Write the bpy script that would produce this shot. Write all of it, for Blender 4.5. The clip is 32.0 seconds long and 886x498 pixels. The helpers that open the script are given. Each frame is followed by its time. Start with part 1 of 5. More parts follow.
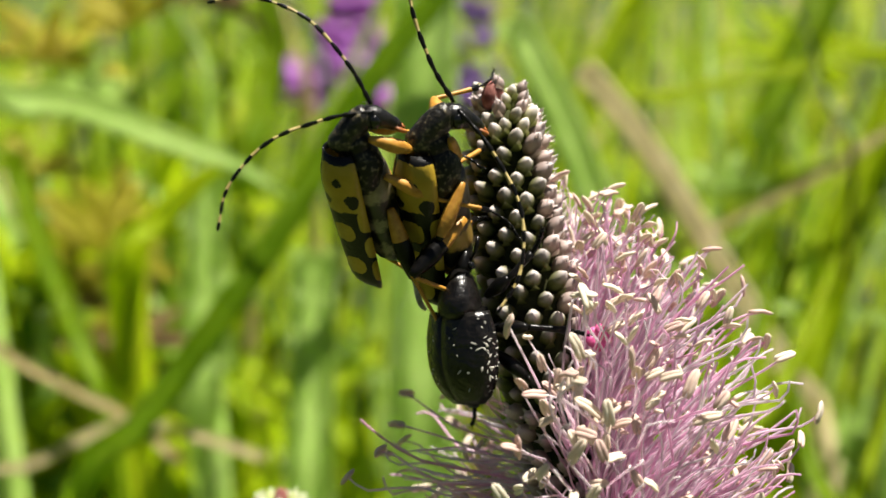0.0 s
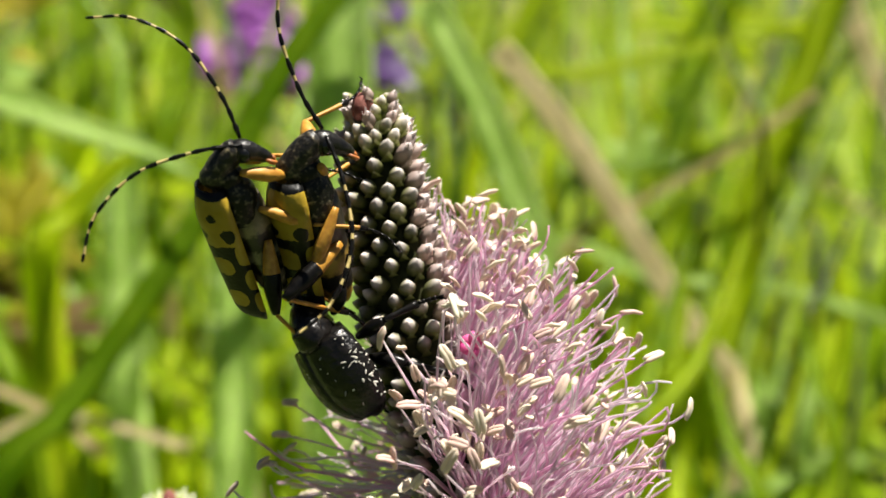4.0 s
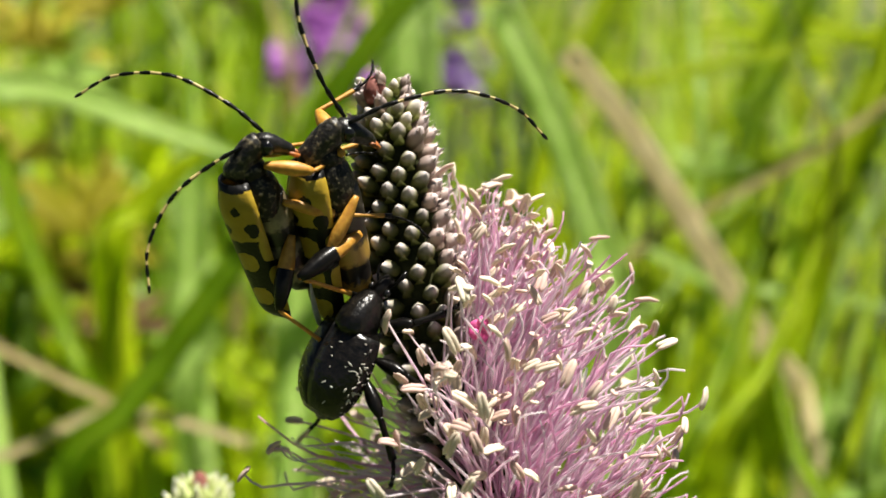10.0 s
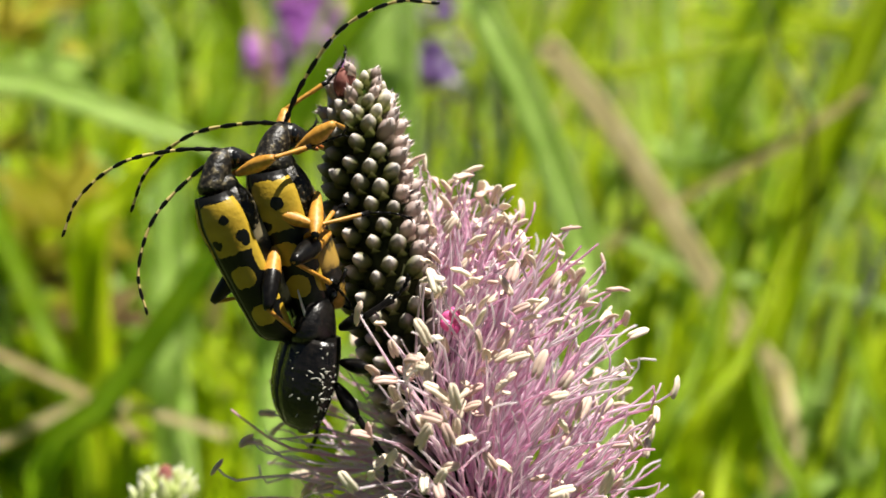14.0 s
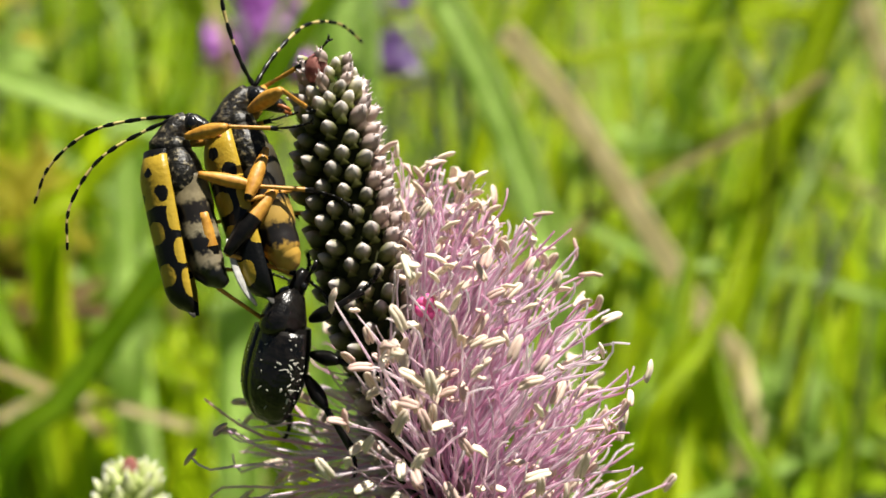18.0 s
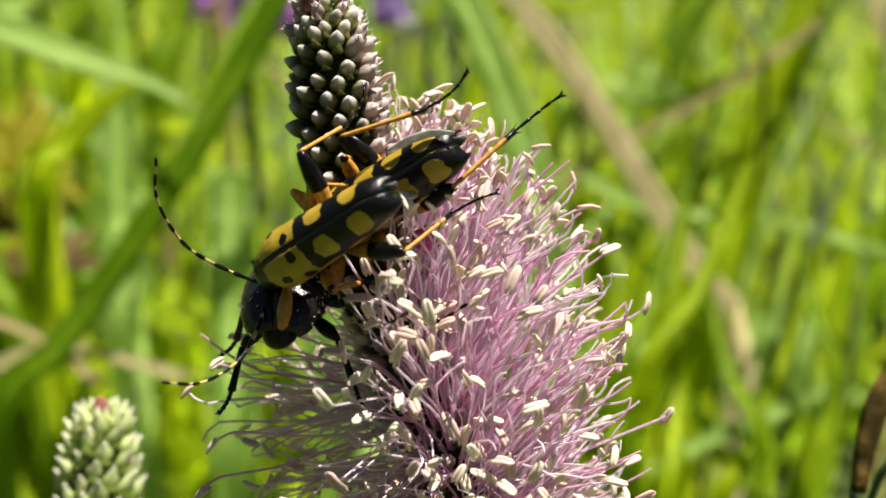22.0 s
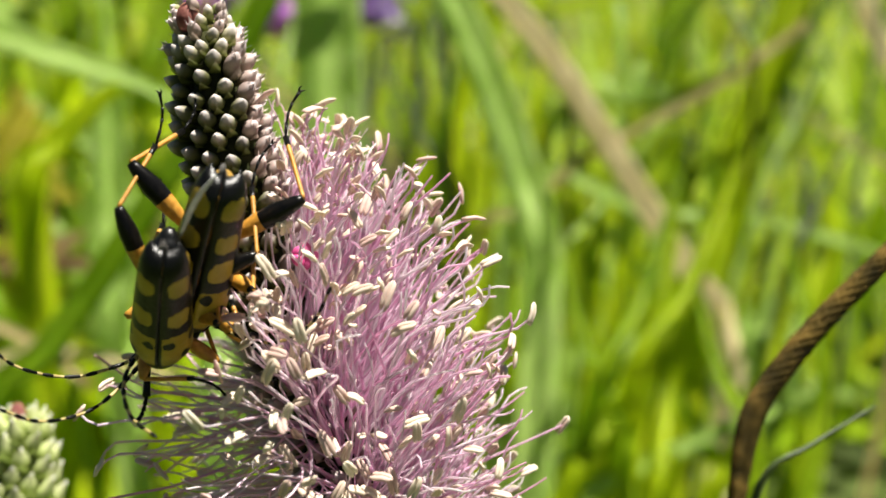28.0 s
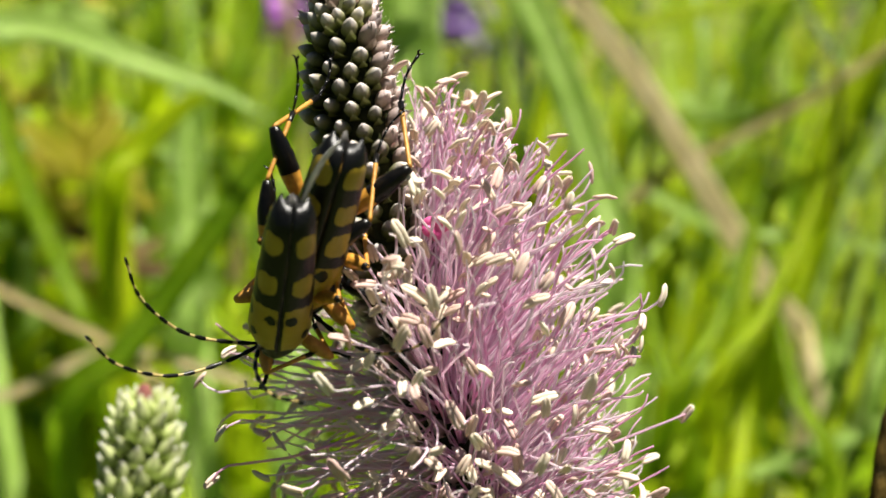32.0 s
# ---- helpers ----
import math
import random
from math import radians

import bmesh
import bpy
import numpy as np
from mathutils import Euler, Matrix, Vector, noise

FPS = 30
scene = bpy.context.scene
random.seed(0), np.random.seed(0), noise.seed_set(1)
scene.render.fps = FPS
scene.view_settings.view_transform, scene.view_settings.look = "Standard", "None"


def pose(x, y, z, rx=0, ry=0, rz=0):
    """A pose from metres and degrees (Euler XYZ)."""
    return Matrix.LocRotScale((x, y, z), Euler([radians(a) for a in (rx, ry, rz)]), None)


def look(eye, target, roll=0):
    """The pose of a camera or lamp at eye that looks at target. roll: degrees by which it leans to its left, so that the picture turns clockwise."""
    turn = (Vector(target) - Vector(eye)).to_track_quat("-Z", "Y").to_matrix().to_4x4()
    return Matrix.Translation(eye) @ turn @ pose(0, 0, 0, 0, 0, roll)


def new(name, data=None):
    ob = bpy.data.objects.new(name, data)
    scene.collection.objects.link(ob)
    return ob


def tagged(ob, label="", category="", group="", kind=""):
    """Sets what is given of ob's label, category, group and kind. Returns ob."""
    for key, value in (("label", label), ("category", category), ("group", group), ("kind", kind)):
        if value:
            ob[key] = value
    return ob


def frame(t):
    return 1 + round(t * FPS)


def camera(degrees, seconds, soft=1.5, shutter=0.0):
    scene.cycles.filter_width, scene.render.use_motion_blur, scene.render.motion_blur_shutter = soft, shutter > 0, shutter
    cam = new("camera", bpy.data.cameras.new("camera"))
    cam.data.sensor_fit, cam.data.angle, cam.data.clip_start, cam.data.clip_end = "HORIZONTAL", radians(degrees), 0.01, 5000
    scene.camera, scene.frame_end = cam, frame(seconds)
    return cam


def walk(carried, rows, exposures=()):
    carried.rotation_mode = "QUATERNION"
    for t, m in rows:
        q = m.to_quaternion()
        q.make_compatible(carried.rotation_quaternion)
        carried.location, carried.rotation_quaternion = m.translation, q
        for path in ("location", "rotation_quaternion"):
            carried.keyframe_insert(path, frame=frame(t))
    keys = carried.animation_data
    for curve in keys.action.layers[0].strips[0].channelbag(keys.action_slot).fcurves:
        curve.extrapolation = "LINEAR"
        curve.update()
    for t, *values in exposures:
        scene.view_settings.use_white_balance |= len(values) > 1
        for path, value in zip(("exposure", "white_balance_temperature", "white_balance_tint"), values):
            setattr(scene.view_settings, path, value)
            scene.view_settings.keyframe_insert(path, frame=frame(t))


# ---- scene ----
MM = 0.0007  # one unit of the flower and beetle shapes: 0.7 mm
SECONDS = 32.0
EYE_HEIGHT = 0.294
REACH = 0.7
STEP = 0.5

# the camera: hand-held over a meadow, a hand's width from the flower head
cam = camera(40, SECONDS, soft=1.6)
cam.data.dof.use_dof = True
cam.data.dof.focus_distance = 0.0735
cam.data.dof.aperture_fstop = 33.0
cam.data.dof.aperture_blades = 0

# every half second: heading to the right, tilt (degrees), rise of the hand (units)
PATH = [[-0.242, -17.932, 0.1], [0.031, -18.653, -1.45], [-0.129, -18.935, 0.23], [0.835, -18.961, -0.01], [1.504, -19.091, 0.3], [2.71, -18.981, 1.4], [3.539, -19.32, 1.07], [3.722, -20.128, 0.53], [3.729, -19.203, 3.24], [5.376, -20.236, 1.29], [4.97, -19.926, 0.55], [4.564, -19.616, -0.19], [4.158, -19.306, -0.93], [3.752, -18.996, -1.67], [3.166, -19.096, 3.53], [1.771, -18.452, 0.45], [0.884, -17.701, 1.68], [0.67, -17.966, 0.54], [0.0, -18.0, 0.0], [-0.64, -18.12, -2.21], [0.512, -18.672, 0.24], [1.076, -18.492, -2.31], [0.056, -18.438, -0.36], [-0.473, -19.336, -1.13], [-0.18, -19.044, -2.04], [0.994, -18.822, 1.35], [0.914, -18.925, 1.62], [1.129, -19.21, 1.32], [1.585, -19.081, 0.19], [2.04, -19.496, -0.39], [2.448, -19.491, -0.24], [2.856, -19.486, -0.1], [3.264, -19.481, 0.05], [3.671, -19.475, 0.2], [3.751, -19.775, 0.92], [3.911, -19.771, 0.87], [3.43, -19.586, 0.0], [2.978, -19.087, 1.98], [3.248, -18.426, 3.05], [3.005, -18.896, 2.18], [3.511, -19.598, 0.13], [3.298, -19.345, 0.79], [3.67, -19.872, 0.85], [3.98, -21.096, -2.2], [3.791, -21.692, -2.13], [4.421, -22.422, -2.0], [4.326, -21.611, 0.92], [5.218, -22.378, -0.31], [5.437, -21.998, 1.41], [5.614, -22.519, 0.36], [5.93, -22.609, 0.76], [6.186, -23.164, 0.95], [5.765, -22.86, 0.1], [5.345, -22.556, -0.75], [4.925, -22.253, -1.6], [4.504, -21.949, -2.44], [4.295, -21.734, -1.69], [3.124, -22.417, -3.96], [2.04, -21.897, -3.48], [2.597, -21.384, -3.5], [1.403, -21.604, -3.34], [1.402, -21.053, -3.77], [0.447, -20.965, -5.34], [0.446, -20.631, -6.19], [0.499, -20.583, -5.87]]
walk(cam, [(i * STEP, pose(0, 0, EYE_HEIGHT + h * MM, 90 + tilt, 0, -turn)) for i, (turn, tilt, h) in enumerate(PATH)])

# the lean of the plants in the wind (degrees to the right), every half second
SWAY = [1.706, 0.704, 2.163, 1.503, 1.156, 1.256, 1.093, 1.428, 1.093, 0.264, -0.325, -0.063, -0.982, -0.981, -0.281, -0.075, -0.193, -0.164, 0.0, 0.085, 0.377, -1.407, 0.211, 0.052, 0.917, 0.32, 0.84, 0.546, 0.285, 0.535, 0.36, 0.559, 0.341, 0.374, 0.401, 0.111, 0.425, 1.206, 0.608, 0.953, 0.448, 0.524, 0.2, -0.122, 0.486, 0.116, 0.251, 0.213, 0.126, 0.086, -0.029, 0.173, 0.225, -0.768, -0.378, -1.016, -0.953, -1.202, -0.363, -1.457, -0.626, -1.08, -1.331, -0.682, -0.231]

# ---- light ----
SUN_TO = Vector((0.27, 0.12, 0.95)).normalized()
world = bpy.data.worlds.new("sky")
scene.world = world
world.use_nodes = True
sky = world.node_tree.nodes.new("ShaderNodeTexSky")
sky.sky_type = "NISHITA"
sky.sun_disc = False
sky.sun_elevation = math.asin(SUN_TO.z)
sky.sun_rotation = math.atan2(SUN_TO.x, SUN_TO.y)
world.node_tree.links.new(sky.outputs["Color"], world.node_tree.nodes["Background"].inputs["Color"])
world.node_tree.nodes["Background"].inputs["Strength"].default_value = 0.017
sun = new("sun", bpy.data.lights.new("sun", "SUN"))
sun.data.energy = 5.0
sun.data.angle = radians(0.53)
sun.data.color = (1.0, 0.95, 0.86)
sun.matrix_world = look(SUN_TO * 5, (0, 0, 0))
scene.view_settings.exposure = 1.08


# ---- materials ----
def material(name, dark, light, rough=0.5, scale=900.0, bump=0.15, translucent=0.0, metal=0.0, by="noise", spec=0.5, sheen=0.0, mid=()):
    """Two tones mixed by fine noise, with relief; by: noise, object (one tone a piece) or island."""
    m = bpy.data.materials.new(name)
    m.use_nodes = True
    n, ln = m.node_tree.nodes, m.node_tree.links
    b = n["Principled BSDF"]
    b.inputs["Roughness"].default_value = rough
    b.inputs["Metallic"].default_value = metal
    b.inputs["Specular IOR Level"].default_value = spec
    b.inputs["Sheen Weight"].default_value = sheen
    tc = n.new("ShaderNodeTexCoord")
    nz = n.new("ShaderNodeTexNoise")
    nz.inputs["Scale"].default_value = scale
    nz.inputs["Detail"].default_value = 4
    ln.new(tc.outputs["Object"], nz.inputs["Vector"])
    ramp = n.new("ShaderNodeValToRGB")
    ramp.color_ramp.elements[0].color = (*dark, 1)
    ramp.color_ramp.elements[1].color = (*light, 1)
    for place, tone in mid:
        ramp.color_ramp.elements.new(place).color = (*tone, 1)
    fac = nz.outputs["Fac"]
    if by == "noise":
        ramp.color_ramp.elements[0].position, ramp.color_ramp.elements[-1].position = 0.32, 0.68
    else:
        src = n.new("ShaderNodeObjectInfo").outputs["Random"] if by == "object" else n.new("ShaderNodeNewGeometry").outputs["Random Per Island"]
        mix = n.new("ShaderNodeMath")
        mix.operation = "MULTIPLY_ADD"
        ln.new(nz.outputs["Fac"], mix.inputs[0])
        mix.inputs[1].default_value = 0.35
        ln.new(src, mix.inputs[2])
        sub = n.new("ShaderNodeMath")
        sub.operation = "SUBTRACT"
        ln.new(mix.outputs[0], sub.inputs[0])
        sub.inputs[1].default_value = 0.17
        fac = sub.outputs[0]
    ln.new(fac, ramp.inputs["Fac"])
    ln.new(ramp.outputs["Color"], b.inputs["Base Color"])
    if bump:
        bp = n.new("ShaderNodeBump")
        bp.inputs["Strength"].default_value = bump
        bp.inputs["Distance"].default_value = 0.3 / scale
        ln.new(nz.outputs["Fac"], bp.inputs["Height"])
        ln.new(bp.outputs["Normal"], b.inputs["Normal"])
    if translucent:
        tr = n.new("ShaderNodeBsdfTranslucent")
        ln.new(ramp.outputs["Color"], tr.inputs["Color"])
        mx = n.new("ShaderNodeMixShader")
        mx.inputs["Fac"].default_value = translucent
        ln.new(b.outputs["BSDF"], mx.inputs[1])
        ln.new(tr.outputs["BSDF"], mx.inputs[2])
        ln.new(mx.outputs["Shader"], n["Material Output"].inputs["Surface"])
    return m


def along(name, stops, axis, lo, hi, rough=0.5, translucent=0.0, vary=0.12, scale=1500.0, spec=0.5):
    """Colour that changes along one axis of the piece, between lo and hi metres, with grain and a tone of its own a piece."""
    m = bpy.data.materials.new(name)
    m.use_nodes = True
    n, ln = m.node_tree.nodes, m.node_tree.links
    b = n["Principled BSDF"]
    b.inputs["Roughness"].default_value = rough
    b.inputs["Specular IOR Level"].default_value = spec
    tc, sep, mr = n.new("ShaderNodeTexCoord"), n.new("ShaderNodeSeparateXYZ"), n.new("ShaderNodeMapRange")
    ln.new(tc.outputs["Object"], sep.inputs[0])
    ln.new(sep.outputs[axis], mr.inputs["Value"])
    mr.inputs["From Min"].default_value, mr.inputs["From Max"].default_value = lo, hi
    nz = n.new("ShaderNodeTexNoise")
    nz.inputs["Scale"].default_value = scale
    ln.new(tc.outputs["Object"], nz.inputs["Vector"])
    ad = n.new("ShaderNodeMath")
    ad.operation = "MULTIPLY_ADD"
    ln.new(nz.outputs["Fac"], ad.inputs[0])
    ad.inputs[1].default_value = vary * 2
    ln.new(mr.outputs["Result"], ad.inputs[2])
    sb = n.new("ShaderNodeMath")
    sb.operation = "SUBTRACT"
    ln.new(ad.outputs[0], sb.inputs[0])
    sb.inputs[1].default_value = vary
    ramp = n.new("ShaderNodeValToRGB")
    els = ramp.color_ramp.elements
    els[0].position, els[0].color = stops[0][0], (*stops[0][1], 1)
    els[1].position, els[1].color = stops[-1][0], (*stops[-1][1], 1)
    for p, c in stops[1:-1]:
        els.new(p).color = (*c, 1)
    ln.new(sb.outputs[0], ramp.inputs["Fac"])
    hs = n.new("ShaderNodeHueSaturation")
    ln.new(ramp.outputs["Color"], hs.inputs["Color"])
    oi, mv = n.new("ShaderNodeObjectInfo"), n.new("ShaderNodeMapRange")
    ln.new(oi.outputs["Random"], mv.inputs["Value"])
    mv.inputs["To Min"].default_value, mv.inputs["To Max"].default_value = 0.75, 1.2
    ln.new(mv.outputs["Result"], hs.inputs["Value"])
    ln.new(hs.outputs["Color"], b.inputs["Base Color"])
    if translucent:
        tr, mx = n.new("ShaderNodeBsdfTranslucent"), n.new("ShaderNodeMixShader")
        ln.new(hs.outputs["Color"], tr.inputs["Color"])
        mx.inputs["Fac"].default_value = translucent
        ln.new(b.outputs["BSDF"], mx.inputs[1])
        ln.new(tr.outputs["BSDF"], mx.inputs[2])
        ln.new(mx.outputs["Shader"], n["Material Output"].inputs["Surface"])
    return m


LONGHORN = 1.42
NECK_NOD = 42  # bend of the neck shield, and of the head beyond it
HEAD_NOD = 90


def wing_case_material(name, grown, front, spots, patches):
    """Black wing case, yellow in front with black spots, and yellow patches behind; spots: (turn from the seam in radians, y, radius), patches: (turn, y, half turn, half length)."""
    m = bpy.data.materials.new(name)
    m.use_nodes = True
    n, ln = m.node_tree.nodes, m.node_tree.links
    b = n["Principled BSDF"]

    def calc(op, a, c=None, e=None):
        k = n.new("ShaderNodeMath")
        k.operation = op
        for s, v in zip(k.inputs, (a, c, e)):
            if v is None:
                continue
            if isinstance(v, (int, float)):
                s.default_value = v
            else:
                ln.new(v, s)
        return k.outputs[0]

    tc, sep, nz = n.new("ShaderNodeTexCoord"), n.new("ShaderNodeSeparateXYZ"), n.new("ShaderNodeTexNoise")
    ln.new(tc.outputs["Object"], sep.inputs[0])
    ln.new(tc.outputs["Object"], nz.inputs["Vector"])
    nz.inputs["Scale"].default_value = 900
    scale_up = 1 / MM / grown
    ragged = n.new("ShaderNodeTexNoise")
    ragged.inputs["Scale"].default_value = 3000
    ln.new(tc.outputs["Object"], ragged.inputs["Vector"])
    wob = calc("MULTIPLY_ADD", nz.outputs["Fac"], 0.6, calc("MULTIPLY_ADD", ragged.outputs["Fac"], 0.34, -0.47))
    x = calc("MULTIPLY_ADD", calc("ABSOLUTE", sep.outputs["X"]), scale_up, calc("MULTIPLY_ADD", ragged.outputs["Fac"], 0.24, -0.12))
    y = calc("MULTIPLY_ADD", sep.outputs["Y"], scale_up, wob)
    z = calc("MULTIPLY", sep.outputs["Z"], scale_up)
    turn = calc("ARCTAN2", x, calc("ADD", z, 0.35))
    yellow = calc("GREATER_THAN", y, front)
    for st, sy, r in spots:
        d2 = calc("ADD", calc("POWER", calc("MULTIPLY", calc("ABSOLUTE", calc("SUBTRACT", turn, st)), 2.1), 2.0), calc("POWER", calc("ABSOLUTE", calc("SUBTRACT", y, sy)), 2.0))
        yellow = calc("MULTIPLY", yellow, calc("GREATER_THAN", d2, r * r))
    for st, sy, ht, hy in patches:
        d3 = calc("ADD", calc("POWER", calc("MULTIPLY", calc("ABSOLUTE", calc("SUBTRACT", turn, st)), 1 / ht), 3.0), calc("POWER", calc("MULTIPLY", calc("ABSOLUTE", calc("SUBTRACT", y, sy)), 1 / hy), 3.0))
        yellow = calc("MAXIMUM", yellow, calc("LESS_THAN", d3, 1.0))
    yellow = calc("MULTIPLY", yellow, calc("MULTIPLY", calc("GREATER_THAN", x, 0.2), calc("LESS_THAN", y, 3.35)))
    dark = calc("SUBTRACT", 1.0, yellow)
    fine = n.new("ShaderNodeTexNoise")
    fine.inputs["Scale"].default_value = 3800
    ln.new(tc.outputs["Object"], fine.inputs["Vector"])
    tone = n.new("ShaderNodeValToRGB")
    tone.color_ramp.elements[0].color = (0.29, 0.18, 0.009, 1)
    tone.color_ramp.elements[1].color = (0.50, 0.35, 0.040, 1)
    ln.new(nz.outputs["Fac"], tone.inputs["Fac"])
    mix = n.new("ShaderNodeMix")
    mix.data_type = "RGBA"
    ln.new(dark, mix.inputs[0])
    ln.new(tone.outputs["Color"], mix.inputs[6])
    mix.inputs[7].default_value = (0.003, 0.003, 0.0025, 1)
    ln.new(mix.outputs[2], b.inputs["Base Color"])
    b.inputs["Roughness"].default_value = 0.36
    b.inputs["Specular IOR Level"].default_value = 0.3
    bp = n.new("ShaderNodeBump")
    bp.inputs["Strength"].default_value = 0.6
    bp.inputs["Distance"].default_value = 0.00006
    ln.new(fine.outputs["Fac"], bp.inputs["Height"])
    ln.new(bp.outputs["Normal"], b.inputs["Normal"])
    return m


M_YELLOW = material("yellow_chitin", (0.38, 0.160, 0.013), (0.60, 0.31, 0.042), 0.5, 2200, 0.35)
M_BLACK = material("black_chitin", (0.002, 0.002, 0.002), (0.007, 0.006, 0.005), 0.28, 2500, 0.2, spec=0.22)
M_DUSTY = material("black_chitin_with_golden_hair", (0.004, 0.004, 0.003), (0.20, 0.165, 0.095), 0.38, 3000, 1.0, spec=0.4, mid=((0.5, (0.012, 0.010, 0.007)), (0.60, (0.06, 0.05, 0.03))))
M_HEAD = material("rough_black_head", (0.003, 0.003, 0.003), (0.016, 0.014, 0.011), 0.3, 2600, 0.9, spec=0.4)
M_UNDER = material("black_hairy_underside", (0.003, 0.003, 0.002), (0.17, 0.14, 0.08), 0.36, 3000, 1.0, spec=0.25, mid=((0.54, (0.010, 0.009, 0.006)), (0.61, (0.08, 0.068, 0.04))))
M_BELLY = along("banded_underside", [(0, (0.01, 0.009, 0.007)), (0.2, (0.02, 0.017, 0.01)), (0.24, (0.5, 0.3, 0.05)), (0.34, (0.5, 0.3, 0.05)), (0.38, (0.015, 0.012, 0.01)),
                                         (0.46, (0.015, 0.012, 0.01)), (0.50, (0.45, 0.28, 0.06)), (0.58, (0.4, 0.25, 0.05)), (0.62, (0.02, 0.017, 0.012)), (1, (0.06, 0.05, 0.03))], "Y", -12 * MM, 4 * MM, 0.35, 0, 0.05, 3000)
M_BELLY_DARK = along("dark_underside", [(0, (0.004, 0.004, 0.004)), (0.36, (0.006, 0.006, 0.005)), (0.41, (0.26, 0.22, 0.14)), (0.44, (0.22, 0.18, 0.11)), (0.47, (0.008, 0.007, 0.006)), (0.54, (0.012, 0.010, 0.008)),
                                        (0.57, (0.30, 0.26, 0.16)), (0.61, (0.24, 0.20, 0.12)), (0.64, (0.012, 0.010, 0.008)), (0.72, (0.02, 0.016, 0.012)), (0.76, (0.28, 0.23, 0.13)), (0.82, (0.16, 0.13, 0.07)), (1, (0.03, 0.025, 0.02))], "Y", -12 * MM, 4 * MM, 0.3, 0, 0.06, 3000)
M_WING = wing_case_material("yellow_wing_case_with_black_bands", LONGHORN * 0.93, -0.1, [(0.80, 2.1, 0.34), (0.28, 0.75, 0.36), (1.12, 0.7, 0.46)],
                            [(0.58, -1.75, 0.37, 0.70), (0.60, -4.55, 0.40, 0.70), (1.5, -0.9, 0.35, 1.0), (1.5, -3.2, 0.35, 0.85), (1.5, -5.3, 0.3, 0.9)])
M_WING_B = wing_case_material("yellow_wing_case_with_black_spots", LONGHORN * 1.03, 0.3, [(0.80, 1.9, 0.38), (0.3, 0.8, 0.36), (1.15, 0.7, 0.46)],
                              [(0.58, -1.1, 0.38, 0.7), (0.58, -3.15, 0.37, 0.64), (0.60, -5.3, 0.42, 0.66), (1.5, -1.0, 0.35, 0.9), (1.5, -3.2, 0.35, 0.8)])
M_EYE = material("black_compound_eye", (0.004, 0.004, 0.004), (0.01, 0.01, 0.01), 0.12, 6000, 0.1)
M_PALP = material("orange_mouthparts", (0.22, 0.07, 0.015), (0.5, 0.16, 0.03), 0.5)
M_BAND = material("dull_yellow_antenna_band", (0.34, 0.24, 0.07), (0.58, 0.46, 0.18), 0.5, 2500, 0.2)
M_MEMBRANE = material("grey_wing_membrane", (0.06, 0.055, 0.05), (0.22, 0.21, 0.19), 0.3, 1800, 0.4, 0.3)
M_FILM = material("pale_wing_film", (0.50, 0.49, 0.46), (0.78, 0.77, 0.74), 0.3, 1800, 0.4, 0.3)
M_CHAFER = material("black_shell_with_pale_flecks", (0.002, 0.002, 0.002), (0.012, 0.010, 0.008), 0.26, 1800, 0.9, spec=0.4)
M_FLECK = material("pale_dust", (0.35, 0.33, 0.28), (0.6, 0.57, 0.5), 0.8)

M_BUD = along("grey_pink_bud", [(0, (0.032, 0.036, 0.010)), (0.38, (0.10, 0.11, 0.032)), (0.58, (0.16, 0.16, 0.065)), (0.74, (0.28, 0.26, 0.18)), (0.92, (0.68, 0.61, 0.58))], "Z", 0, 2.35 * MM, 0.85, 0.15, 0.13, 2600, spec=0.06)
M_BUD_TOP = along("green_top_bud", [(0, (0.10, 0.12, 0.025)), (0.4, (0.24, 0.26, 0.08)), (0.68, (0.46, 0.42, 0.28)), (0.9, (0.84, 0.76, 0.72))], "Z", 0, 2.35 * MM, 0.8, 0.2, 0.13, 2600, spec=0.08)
M_BUD_PINK = along("pink_opening_bud", [(0, (0.09, 0.09, 0.03)), (0.3, (0.36, 0.28, 0.22)), (0.6, (0.50, 0.38, 0.34)), (0.95, (0.90, 0.80, 0.78))], "Z", 0, 2.6 * MM, 0.5, 0.25)
M_BUD_GREEN = along("green_bud_with_white_tip", [(0, (0.24, 0.32, 0.06)), (0.4, (0.44, 0.53, 0.15)), (0.64, (0.58, 0.64, 0.28)), (0.82, (0.60, 0.63, 0.34)), (0.95, (0.78, 0.75, 0.66))], "Z", 0, 2.75 * MM, 0.65, 0.25, spec=0.3)
M_BUD_RED = material("dark_red_bud", (0.20, 0.06, 0.05), (0.38, 0.16, 0.13), 0.7, 2200, 0.4, 0.15, spec=0.2)
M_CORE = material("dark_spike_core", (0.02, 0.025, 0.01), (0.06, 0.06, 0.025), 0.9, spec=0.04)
M_STEM = material("green_hairy_stem", (0.10, 0.16, 0.03), (0.2, 0.28, 0.07), 0.6, 700, 0.4)
M_FILAMENT = along("pink_filament", [(0, (0.89, 0.50, 0.72)), (0.45, (0.92, 0.71, 0.84)), (1, (0.93, 0.86, 0.88))], "Z", 0, 10 * MM, 0.4, 0.5, 0.18, 300)
M_FILAMENT_I = material("pink_filaments_joined", (0.89, 0.54, 0.74), (0.94, 0.88, 0.90), 0.4, 300, 0.0, 0.5, by="island", mid=((0.5, (0.92, 0.73, 0.85)),))
M_ANTHER = material("cream_anther", (0.70, 0.48, 0.42), (0.88, 0.80, 0.62), 0.6, 2500, 0.3, 0.2, by="object", mid=((0.5, (0.84, 0.70, 0.55)),))
